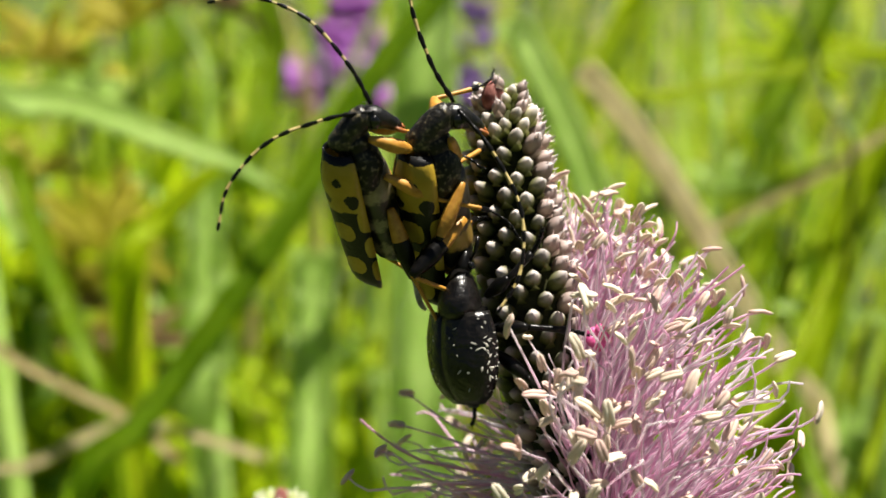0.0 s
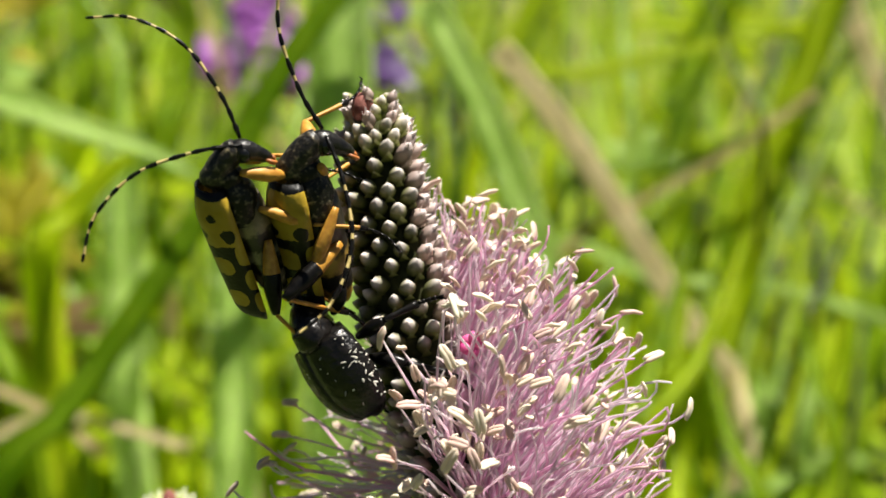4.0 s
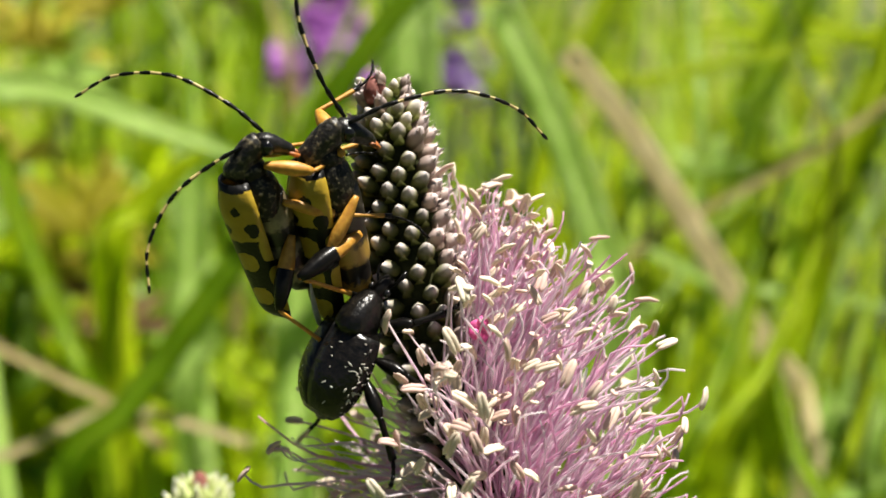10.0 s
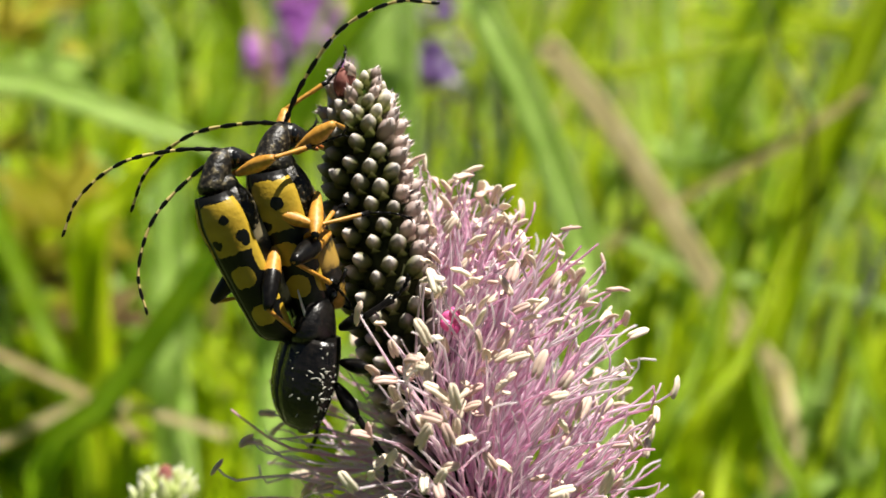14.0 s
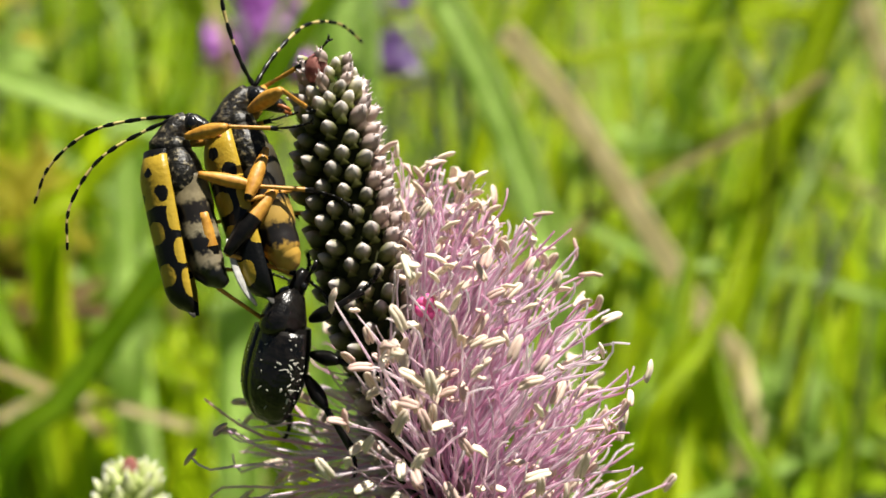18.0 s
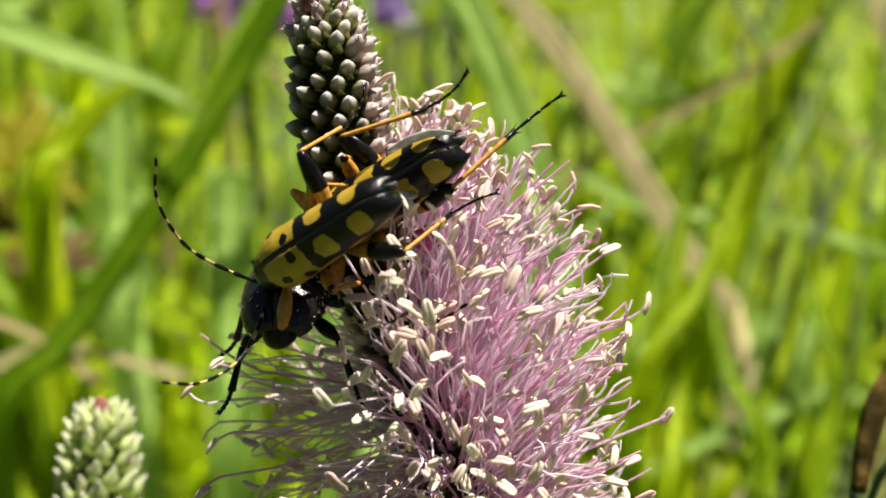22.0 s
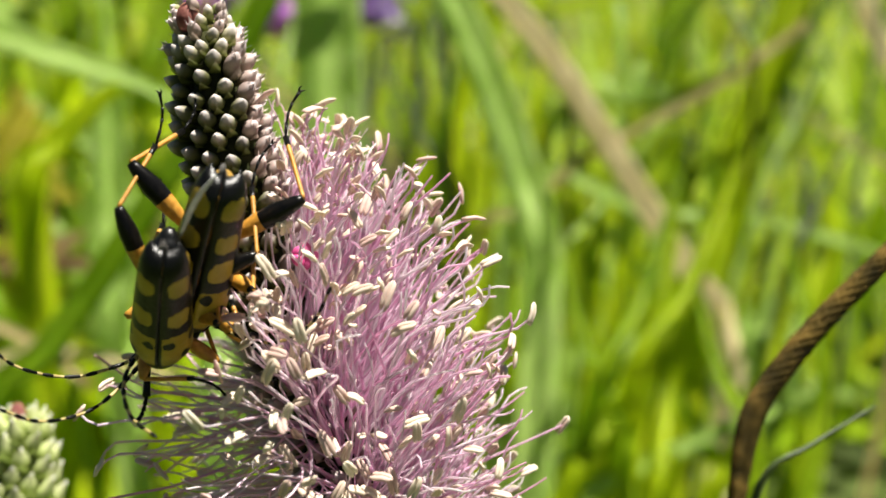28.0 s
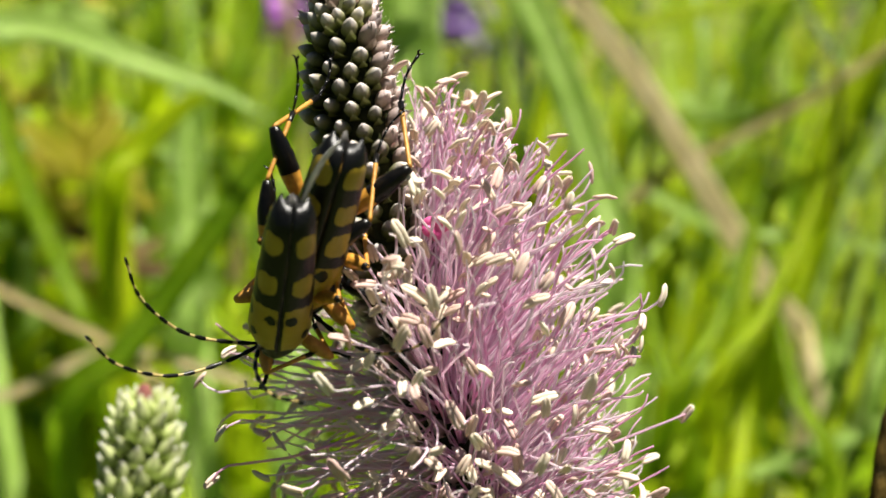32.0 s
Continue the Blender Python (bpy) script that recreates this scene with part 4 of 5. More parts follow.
# ---- beetles ----
def wing_case(side, half, length, y0, top, open_tip=0.25):
    """One wing case: a curved shell from the seam to its outer edge, with a notched end."""
    bm = bmesh.new()
    nu, nv = 22, 10
    rows = []
    for i in range(nu + 1):
        f = i / nu
        y = y0 - length * f
        w = half * (0.80 + 0.34 * math.sin(min(1, f * 7) * math.pi / 2) - 0.14) * (1 - 0.34 * f ** 1.5)
        end = max(0, f - 0.82) / 0.18
        w *= 1 - 0.42 * end ** 3
        h = top * (1 - 0.22 * f * f) * (1 - 0.72 * end ** 3) * (0.72 + 0.28 * math.sin(min(1, f * 5) * math.pi / 2))
        gap = 0.02 + open_tip * max(0, f - 0.6) ** 1.5
        row = []
        for k in range(nv + 1):
            g = k / nv
            a = g * 1.75
            x = gap + w * math.sin(min(a, 1.571)) * (1.0 if a < 1.571 else 1.0 - 0.25 * (a - 1.571))
            z = h * (math.cos(a) * 0.9 + 0.1) - (0.12 if g > 0.97 else 0) - 0.10 * f * (1 - g)
            yy = y + (0.3 * (0.5 - g) if f > 0.97 else 0) + (0.25 * (1 - g) if f < 0.03 else 0)
            row.append(bm.verts.new((side * x, yy, z)))
        rows.append(row)
    for a, b in zip(rows, rows[1:]):
        for k in range(nv):
            q = (a[k], a[k + 1], b[k + 1], b[k])
            bm.faces.new(q if side > 0 else tuple(reversed(q)))
    bmesh.ops.recalc_face_normals(bm, faces=bm.faces[:])
    bmesh.ops.solidify(bm, geom=bm.faces[:], thickness=0.12)
    to_metres(bm)
    return bm


def antenna_mesh(curve, length, bands=11):
    """A banded feeler of eleven joints along a curve."""
    pts = spline(curve, bands * 4 + 1)
    radii, idx = [], []
    for k in range(bands * 4 + 1):
        j = k % 4
        base = 0.15 - 0.06 * k / (bands * 4)
        radii.append(base * (0.75, 0.9, 1.05, 1.25)[j])
    for k in range(bands * 4):
        idx.append(1 if (k % 4 in ((0, 1) if k % 8 < 4 else (0,)) and k > 11) else 0)
    bm = bmesh.new()
    tube(bm, [p * length for p in pts], radii, 7, idx)
    to_metres(bm)
    return bm


def femur_mesh(length, fat, black_end):
    bm = bmesh.new()
    pts = [(0, 0, length * f) for f in (0, 0.08, 0.25, 0.45, 0.65, 0.82, 0.93, 1.0)]
    idx = [1 if f >= 1 - black_end else 0 for f in (0.0, 0.1, 0.3, 0.5, 0.66, 0.85, 0.95)]
    tube(bm, pts, [fat * r for r in (0.45, 0.6, 0.85, 1.05, 1.1, 0.85, 0.65, 0.45)], 9, idx)
    to_metres(bm)
    return bm


def tibia_mesh(length, tarsus, black_end, thick=0.155):
    """The shin along z, with spurs, and the jointed foot bent off its end."""
    bm = bmesh.new()
    pts = [(0, 0, length * f) for f in (0, 0.05, 0.3, 0.6, 0.85, 1.0)]
    tube(bm, pts, [thick * r for r in (0.7, 0.9, 0.85, 0.9, 1.05, 1.2)], 8, [1 if f >= 1 - black_end else 0 for f in (0, 0.05, 0.3, 0.6, 0.9)])
    seg = [(0, 0, length), (0, 0.10 * tarsus, length + 0.36 * tarsus), (0, 0.2 * tarsus, length + 0.6 * tarsus), (0, 0.34 * tarsus, length + 0.8 * tarsus), (0, 0.55 * tarsus, length + 0.98 * tarsus)]
    for a, b in zip(seg, seg[1:]):
        a, b = Vector(a), Vector(b)
        tube(bm, [a, a.lerp(b, 0.7), b], [thick * 0.4, thick * 0.62, thick * 0.75], 6, [1, 1])
    e = Vector(seg[-1])
    for sx in (-1, 1):
        tube(bm, [e, e + Vector((sx * 0.16, 0.14, 0.18)), e + Vector((sx * 0.22, 0.34, 0.12))], [0.09, 0.06, 0.02], 5, [1, 1])
        z = length * 0.97
        tube(bm, [Vector((sx * 0.1, 0, z)), Vector((sx * 0.3, 0.15, z + 0.45))], [0.05, 0.015], 4, [1])
    to_metres(bm)
    return bm


# coxa (mm), femur, tibia, foot lengths, fatness, black share of the femur
LEGS = {"front": ((0.9, 4.3, -1.5), 3.1, 3.2, 2.0, 0.45, 0.0), "middle": ((1.2, 1.6, -1.9), 3.7, 3.8, 2.4, 0.42, 0.12), "hind": ((1.1, -0.9, -1.8), 4.9, 5.0, 2.9, 0.56, 0.5)}


def longhorn(name, label, scale, wing_mat, belly_mat, curl):
    """A slender flower longhorn: x to its right, y forward, z to its back; the root sits amidst the body."""
    root = new(name)
    tagged(root, label, "beetle", "mating longhorn beetles")
    k = scale
    sc = Matrix.Scale(k, 4)

    def nod(deg):
        """The fore-body is bent down from the shoulders."""
        c = Vector((0, 3.6, -0.2)) * MM
        j = Vector((0, 5.9, -0.1)) * MM
        neck = min(deg, NECK_NOD)
        m = Matrix.Translation(c) @ Matrix.Rotation(radians(-neck), 4, "X") @ Matrix.Scale(0.95, 4) @ Matrix.Translation(-c)
        return m @ Matrix.Translation(j) @ Matrix.Rotation(radians(neck - deg), 4, "X") @ Matrix.Translation(-j)

    def add(pname, bm, mats, plabel="", parent=root, bent=0):
        if bent:
            bm.transform(nod(bent))
        bm.transform(sc)
        return part(pname, bm, mats, parent, plabel)
    for s in (1, -1):
        add("wing_case", wing_case(s, 1.95, 10.7, 3.7, 2.0, 0.06), wing_mat, "yellow wing case with black bands")
    # folded wings at the end
    bm = bmesh.new()
    tube(bm, [(0.1, -5.5, 0.4), (0.15, -6.8, 0.25), (0.2, -7.35, 0.05)], [0.5, 0.36, 0.12], 8, flat=0.2)
    to_metres(bm)
    add("folded_wing", bm, M_MEMBRANE, "grey membranous wing end")
    if belly_mat is M_BELLY:
        bm = bmesh.new()
        tube(bm, spline([(1.45, -3.2, 1.62), (1.3, -4.7, 1.60), (0.95, -6.2, 1.40), (0.4, -7.25, 1.0)], 10), [0.10 + 0.18 * math.sin(k / 9 * math.pi) for k in range(10)], 8, flat=0.3)
        to_metres(bm)
        add("wing_fold", bm, M_FILM, "pale translucent wing fold over the seam")
    # underside in rings
    line = spline([(0, 2.0, -0.9), (0, -1.5, -1.1), (0, -4.2, -1.2 - 0.4 * curl), (0, -5.1, -1.4 - 1.3 * curl), (0, -5.6, -1.5 - 2.3 * curl)], 26)
    rad = []
    for j in range(26):
        f = j / 25
        r = 1.45 * (1 - 0.80 * f ** 1.8)
        rad.append(r * (0.94 if j % 5 == 0 else 0.97 + 0.015 * (j % 5)))
    bm = bmesh.new()
    tube(bm, line, rad, 14, flat=1.0)
    to_metres(bm)
    add("abdomen", bm, belly_mat, "ringed dark abdomen with yellow bands")
    bm = bmesh.new()
    ball(bm, (0, 1.9, -0.7), (1.65, 2.4, 1.45), 16, 10)
    ball(bm, (0, 3.8, -0.6), (1.15, 1.1, 1.1), 14, 8)
    to_metres(bm)
    add("thorax", bm, M_UNDER, "black thorax with short golden hair")
    # bell-shaped neck shield
    bm = bmesh.new()
    tube(bm, [(0, y, z) for y, z in ((3.4, 0.2), (3.7, 0.28), (4.2, 0.3), (4.9, 0.28), (5.6, 0.2), (6.1, 0.1), (6.4, 0.02))], [1.05, 1.20, 1.10, 1.08, 1.0, 0.84, 0.68], 18, flat=0.88)
    to_metres(bm)
    add("pronotum", bm, M_DUSTY, "black neck shield with grey-gold hair", bent=NECK_NOD)
    bm = bmesh.new()
    tube(bm, [(0, 5.4, -0.25), (0, 5.75, -0.12), (0, 6.1, -0.1), (0, 6.5, -0.2), (0, 6.9, -0.42), (0, 7.3, -0.72), (0, 7.7, -1.05), (0, 7.95, -1.3)], [0.55, 0.72, 0.86, 0.84, 0.70, 0.56, 0.47, 0.30], 14, flat=0.95)
    to_metres(bm)
    head = add("head", bm, M_HEAD, "glossy black head", bent=HEAD_NOD)
    for s in (1, -1):
        bm = bmesh.new()
        ball(bm, (s * 0.68, 6.4, -0.2), (0.34, 0.40, 0.52), 12, 8)
        to_metres(bm)
        add("eye", bm, M_EYE, "shiny black eye", head, HEAD_NOD)
        bm = bmesh.new()
        tube(bm, [(s * 0.28, 7.5, -1.0), (s * 0.48, 7.85, -1.25), (s * 0.42, 8.15, -1.5), (s * 0.2, 8.25, -1.6)], [0.10, 0.15, 0.16, 0.12], 6)
        to_metres(bm)
        add("palp", bm, M_PALP, "orange feeler of the mouth", head, HEAD_NOD)
    made = {}
    for s, tag in ((1, "right"), (-1, "left")):
        bm = antenna_mesh([(0, 0, 0), (0, 2.5, 1.35), (0, 6.2, 2.4), (0, 9.7, 1.75), (0, 11.9, 0)], 1.0)
        ob = add("antenna", bm, [M_BLACK, M_BAND], "black and yellow banded antenna")
        ob.location = (nod(HEAD_NOD) @ (Vector((s * 0.5, 6.5, 0.5)) * MM)) * k
        made["antenna_" + tag] = ob
        for which, (cx, fl, tl, ta, fat, dark) in LEGS.items():
            fe = add("femur", femur_mesh(fl, fat, dark), [M_YELLOW, M_BLACK], "orange-yellow thigh" if dark < 0.3 else "yellow thigh with a black end")
            ti = add("tibia", tibia_mesh(tl, ta, 0.12 if which != "hind" else 0.2), [M_YELLOW, M_BLACK], "yellow shin with a black foot", fe)
            made[f"{which}_{tag}"] = (fe, ti, Vector((s * cx[0], cx[1], cx[2])) * MM * k, fl * MM * k, (tl + 0.6 * ta) * MM * k)
    return root, made


CHAFER_SIZE = 1.12


def chafer():
    """A stout black flower chafer."""
    root = new("black_chafer")

    def grown(pname, bm, mats, parent, plabel=""):
        bm.transform(Matrix.Scale(CHAFER_SIZE, 4))
        return part(pname, bm, mats, parent, plabel)

    tagged(root, "stout glossy black beetle dusted with pale pollen", "beetle")
    for s in (1, -1):
        bm = bmesh.new()
        rows = []
        for i in range(17):
            f = i / 16
            y = 2.2 - 7.2 * f
            w = 3.45 * (0.86 + 0.14 * math.sin(min(1, f * 3) * math.pi / 2)) * math.sqrt(max(0.05, 1 - (max(0, f - 0.35) / 0.72) ** 2.6))
            h = 2.5 * (0.8 + 0.2 * math.sin(f * math.pi)) * math.sqrt(max(0.08, 1 - (max(0, f - 0.5) / 0.56) ** 2.4))
            rows.append([bm.verts.new((s * (0.02 + w * math.sin(min(1.571, g * 1.8))), y, h * math.cos(g * 1.8 * 0.95) + 0.06 * math.sin(g * 20) * (1 - f))) for g in [k / 9 for k in range(10)]])
        for a, b in zip(rows, rows[1:]):
            for k in range(9):
                bm.faces.new((a[k], a[k + 1], b[k + 1], b[k]))
        bmesh.ops.recalc_face_normals(bm, faces=bm.faces[:])
        bmesh.ops.solidify(bm, geom=bm.faces[:], thickness=0.12)
        to_metres(bm)
        w = grown("wing_case", bm, M_CHAFER, root)
        rng = random.Random(5 + s)
        for j in range(46):
            f, g = rng.choice((rng.uniform(0.04, 0.9), rng.gauss(0.3, 0.07), rng.gauss(0.62, 0.05))), rng.choice((rng.uniform(0.1, 0.97), rng.gauss(0.72, 0.08), rng.uniform(0.78, 0.99)))
            f, g = min(max(f, 0.03), 0.93), min(max(g, 0.06), 0.99)
            a, b2 = rows_at(f, g, s)
            bm = bmesh.new()
            ball(bm, (0, 0, 0), (rng.uniform(0.04, 0.10), rng.uniform(0.07, 0.15) * rng.choice((1, 1, 2.2)), 0.025), 6, 4)
            bm.transform(Matrix.Translation(a) @ b2.to_track_quat("Z", "Y").to_matrix().to_4x4() @ Matrix.Rotation(rng.uniform(0, 3.1), 4, "Z"))
            to_metres(bm)
            grown("pollen_fleck", bm, M_FLECK, w)
    bm = bmesh.new()
    tube(bm, [(0, y, -0.4) for y in (2.4, 1.0, -1.0, -3.0, -4.6, -5.4)], [2.3, 2.6, 2.7, 2.3, 1.5, 0.5], 16, flat=0.75)
    to_metres(bm)
    grown("abdomen", bm, M_BLACK, root)
    bm = bmesh.new()
    tube(bm, [(0, y, z) for y, z in ((2.1, 0.1), (2.4, 0.15), (3.2, 0.1), (4.2, -0.05), (5.0, -0.3), (5.3, -0.4))], [2.55, 2.7, 2.6, 2.1, 1.5, 1.0], 18, flat=0.66)
    to_metres(bm)
    grown("pronotum", bm, M_CHAFER, root)
    bm = bmesh.new()
    tube(bm, [(0, 5.0, -0.4), (0, 5.6, -0.6), (0, 6.5, -0.95), (0, 6.9, -1.1)], [1.05, 1.15, 1.0, 0.7], 12, flat=0.6)
    to_metres(bm)
    head = grown("head", bm, M_BLACK, root)
    for s in (1, -1):
        bm = bmesh.new()
        ball(bm, (s * 1.0, 5.7, -0.55), (0.3, 0.35, 0.3), 8, 6)
        to_metres(bm)
        grown("eye", bm, M_EYE, head)
        bm = bmesh.new()
        tube(bm, [(s * 0.8, 6.2, -0.8), (s * 1.3, 6.8, -0.8), (s * 1.5, 7.3, -0.9), (s * 1.55, 7.9, -1.0)], [0.1, 0.12, 0.2, 0.16], 6)
        to_metres(bm)
        grown("antenna", bm, M_BLACK, head)
        for cx, fl, tl, aim, knee in (((1.4, 3.2, -1.4), 2.6, 2.6, (1.0, 0.6, -0.3), (0.5, 0.9, -0.9)), ((1.8, 0.6, -1.7), 2.9, 3.0, (1.0, 0.0, -0.35), (0.5, -0.2, -1.0)), ((1.6, -1.2, -1.7), 3.2, 3.6, (0.8, -0.7, -0.3), (0.35, -0.9, -0.7))):
            a = Vector((s * aim[0], aim[1], aim[2])).normalized()
            b2 = Vector((s * knee[0], knee[1], knee[2])).normalized()
            bm = femur_mesh(fl, 0.55, 0)
            bm.transform(Matrix.Translation(Vector((s * cx[0], cx[1], cx[2])) * MM) @ a.to_track_quat("Z", "Y").to_matrix().to_4x4())
            fe = grown("femur", bm, M_BLACK, root)
            bm = tibia_mesh(tl, 1.8, 0, 0.3)
            bm.transform(Matrix.Translation((Vector((s * cx[0], cx[1], cx[2])) + a * fl) * MM) @ b2.to_track_quat("Z", "Y").to_matrix().to_4x4())
            grown("tibia", bm, [M_BLACK, M_BLACK], fe)
    return root


def rows_at(f, g, s):
    """A place on the chafer's wing case and the way out of it (mm)."""
    y = 2.2 - 7.2 * f
    w = 3.45 * (0.86 + 0.14 * math.sin(min(1, f * 3) * math.pi / 2)) * math.sqrt(max(0.05, 1 - (max(0, f - 0.35) / 0.72) ** 2.6))
    h = 2.5 * (0.8 + 0.2 * math.sin(f * math.pi)) * math.sqrt(max(0.08, 1 - (max(0, f - 0.5) / 0.56) ** 2.4))
    p = Vector((s * w * math.sin(min(1.571, g * 1.8)), y, h * math.cos(g * 1.8 * 0.95)))
    return p * 1.01, Vector((p.x, 0.0, p.z * 1.3)).normalized()


# ---- how the beetles move on the flower head ----
def body_pose(x, y, z, heading, rise, roll, ahead=2.77):
    """Place (mm in the head's frame), heading in the plane of view (0 right, 90 up), rise towards the viewer, roll (0: back to the viewer, 90: turned to its left)."""
    a, e, r = radians(heading), radians(rise), radians(roll)
    fwd = Vector((math.cos(a) * math.cos(e), -math.sin(e), math.sin(a) * math.cos(e)))
    back = Vector((0, -1, 0))
    back = (back - fwd * back.dot(fwd)).normalized()
    right = fwd.cross(back)
    d = back * math.cos(r) - right * math.sin(r)
    m = Matrix((fwd.cross(d), fwd, d)).transposed().to_4x4()
    return Matrix.Translation(Vector((x, y, z)) * MM) @ m @ Matrix.Translation((0, ahead * MM, 0))


def between(states, t):
    """The state at time t, eased from one to the next."""
    if t <= states[0][0]:
        return states[0][1:]
    for a, b in zip(states, states[1:]):
        if t <= b[0]:
            k = (t - a[0]) / (b[0] - a[0])
            k = k * k * (3 - 2 * k)
            return tuple(p + (q - p) * k for p, q in zip(a[1:], b[1:]))
    return states[-1][1:]


TIMES = [STEP * i for i in range(int(SECONDS / STEP) + 1)]


def carry(ob, states):
    walk(ob, [(t, lean(t) @ HEAD @ body_pose(*between(states, t))) for t in TIMES])


def step_leg(leg, states, body_states, pole):
    """Sets a leg's thigh and shin so that its foot keeps to a place on the flower; states: (t, x, y, z) in mm in the head's frame."""
    fe, ti, hip, lf, lt = leg
    rows_f, rows_t = [], []
    for t in TIMES:
        inv = body_pose(*between(body_states, t)).inverted()
        foot = inv @ (Vector(between(states, t)) * MM)
        d = foot - hip
        reach = min(max(d.length, abs(lf - lt) * 1.05 + 1e-5), (lf + lt) * 0.995)
        n = d.normalized()
        bend = Vector(pole)
        bend = (bend - n * bend.dot(n)).normalized()
        ca = (lf * lf + reach * reach - lt * lt) / (2 * lf * reach)
        sa = math.sqrt(max(0.0, 1 - ca * ca))
        thigh = (n * ca + bend * sa).normalized()
        shin = (n * reach - thigh * lf).normalized()
        side = thigh.cross(shin).normalized()

        def axes(z):
            y = z.cross(side).normalized()
            return Matrix((y.cross(z), y, z)).transposed().to_4x4()
        a = Matrix.Translation(hip) @ axes(thigh)
        b = Matrix.Translation(hip + thigh * lf) @ axes(shin)
        rows_f.append((t, a))
        rows_t.append((t, a.inverted() @ b))
    walk(fe, rows_f)
    walk(ti, rows_t)


def point_feeler(ob, states, body_states):
    """Points a feeler from its root; states: (t, way x, y, z, bulge x, y, z) in the head's frame."""
    home = ob.location.copy()
    rows = []
    for t in TIMES:
        turn = body_pose(*between(body_states, t)).to_3x3().inverted()
        st = between(states, t)
        y = (turn @ Vector(st[:3])).normalized()
        z = turn @ Vector(st[3:])
        z = (z - y * z.dot(y)).normalized()
        rows.append((t, Matrix.Translation(home) @ Matrix((y.cross(z), y, z)).transposed().to_4x4()))
    walk(ob, rows)


SEDGE_SWAY = [4.91, 3.9, 5.36, 4.7, 4.36, 4.46, 4.29, 4.63, 4.29, 3.46, 2.87, 3.14, 2.22, 1.15, 0.75, 3.13, 3.01, 3.04, 3.2, 3.28, 3.58, 1.79, 3.41, 3.25, 4.12, 3.52, 4.04, 3.75, 3.49, 3.74, 3.56, 3.76, 3.54, 3.57, 3.6, 3.31, 3.62, 4.41, 3.81, 4.15, 3.65, 3.72, 2.25, 2.17, 2.1, 2.22, 2.31, 2.35, 2.35, 1.89, 2.1, 2.25, 1.77, 1.3, 0.82, 0.35, -0.0, 0.65, 0.75, 0.15, 1.1, 0.5, 0.75, 0.65, 1.1]
SEDGE_HOME = Vector((0.0525, 0.105, 0))


def build_sedge():
    root = new("brown_grass_spike")
    root.location = SEDGE_HOME
    tagged(root, "curved brown grass flower spike on a thin stem", "grass")
    line = spline([Vector(p) - SEDGE_HOME for p in ((0.02873, 0.07856, 0.23953), (0.02951, 0.08013, 0.24360), (0.03079, 0.08133, 0.24686), (0.03510, 0.08305, 0.25196), (0.04086, 0.08473, 0.25725), (0.04409, 0.08563, 0.26011))], 30)
    bm = bmesh.new()
    tube(bm, spline([Vector((0, 0, -0.003)), line[0].lerp(Vector((0, 0, 0)), 0.45) + Vector((-0.003, 0, 0)), line[0]], 16), [0.0006] * 16, 7)
    part("stem", bm, M_DARKSTEM, root)
    width = [0.00085 * math.sin(min(1, 0.10 + 0.86 * k / 29) * math.pi) ** 0.45 for k in range(30)]
    bm = bmesh.new()
    tube(bm, line, width, 10)
    for k in range(700):
        f = k / 700 * 28.9
        i = int(f)
        c = line[i].lerp(line[i + 1], f - i)
        t = (line[i + 1] - line[i]).normalized()
        o = Matrix.Rotation(k * 2.4, 3, t) @ t.orthogonal().normalized()
        q = (o * 0.22 + t).to_track_quat("Z", "Y").to_matrix().to_4x4()
        ball(bm, c + o * width[i] * 0.9, (0.00024, 0.00012, 0.0006), 6, 4, q)
    part("flower_spike", bm, M_SPIKE, root, "brown scaly flower spike")
    bm = bmesh.new()
    tube(bm, spline([line[0] * 0.96, line[0] + Vector((0.0022, 0.001, 0.0012)), line[0] + Vector((0.0062, 0.002, 0.0036)), line[0] + Vector((0.012, 0.004, 0.0058))], 14), [0.00038 - 0.000018 * k for k in range(14)], 6)
    part("side_shoot", bm, M_DARKSTEM, root, "thin dark side shoot")
    return root


def move_sedge():
    walk(SPIKE, [(t, Matrix.Translation(SEDGE_HOME) @ Matrix.Rotation(radians(a), 4, "Y")) for t, a in zip(TIMES, SEDGE_SWAY)])


# t, x, y, z (units, middle of the wing cases), heading, rise, roll
MALE_WAY = [(0, -20.4, -3, 9.4, 103, 36, 84), (4, -19.7, -3, 8.0, 105, 34, 84), (9, -18.8, -3, 7.0, 104, 32, 80), (11, -18.0, -3, 6.4, 104, 30, 78), (13, -17.6, -3, 5.9, 108, 24, 72), (14.5, -16.8, -3, 3.6, 115, 8, 48),
            (16.5, -15.7, -3, 5.0, 119, -10, 44), (17.5, -17.5, -3, 5.2, 112, -10, 60), (18, -20.8, -3, 6.2, 101, -12, 88), (19, -21.8, -3, 9.3, 99, -18, 104), (19.5, -17.4, -4, 4.2, 132, -12, 52), (20, -13.4, -6, 4.0, 147, -14, 18), (20.5, -9.4, -8, 2.6, 186, -16, -10),
            (21, -6.75, -9, 2.3, 203, -22, -24), (22, -7.2, -9, 1.5, 213, -32, -20), (23, -6.1, -9, 0.6, 227, -28, -12), (24, -8.6, -8.5, -0.4, 261, -40, -2), (25, -6.6, -9, -2.2, 265, -46, 0), (27.5, -10.6, -11, -1.9, 255, -48, 8), (30, -10.7, -11, -2.6, 254, -42, 8), (32, -11.5, -11, -2.7, 258, -34, 10)]
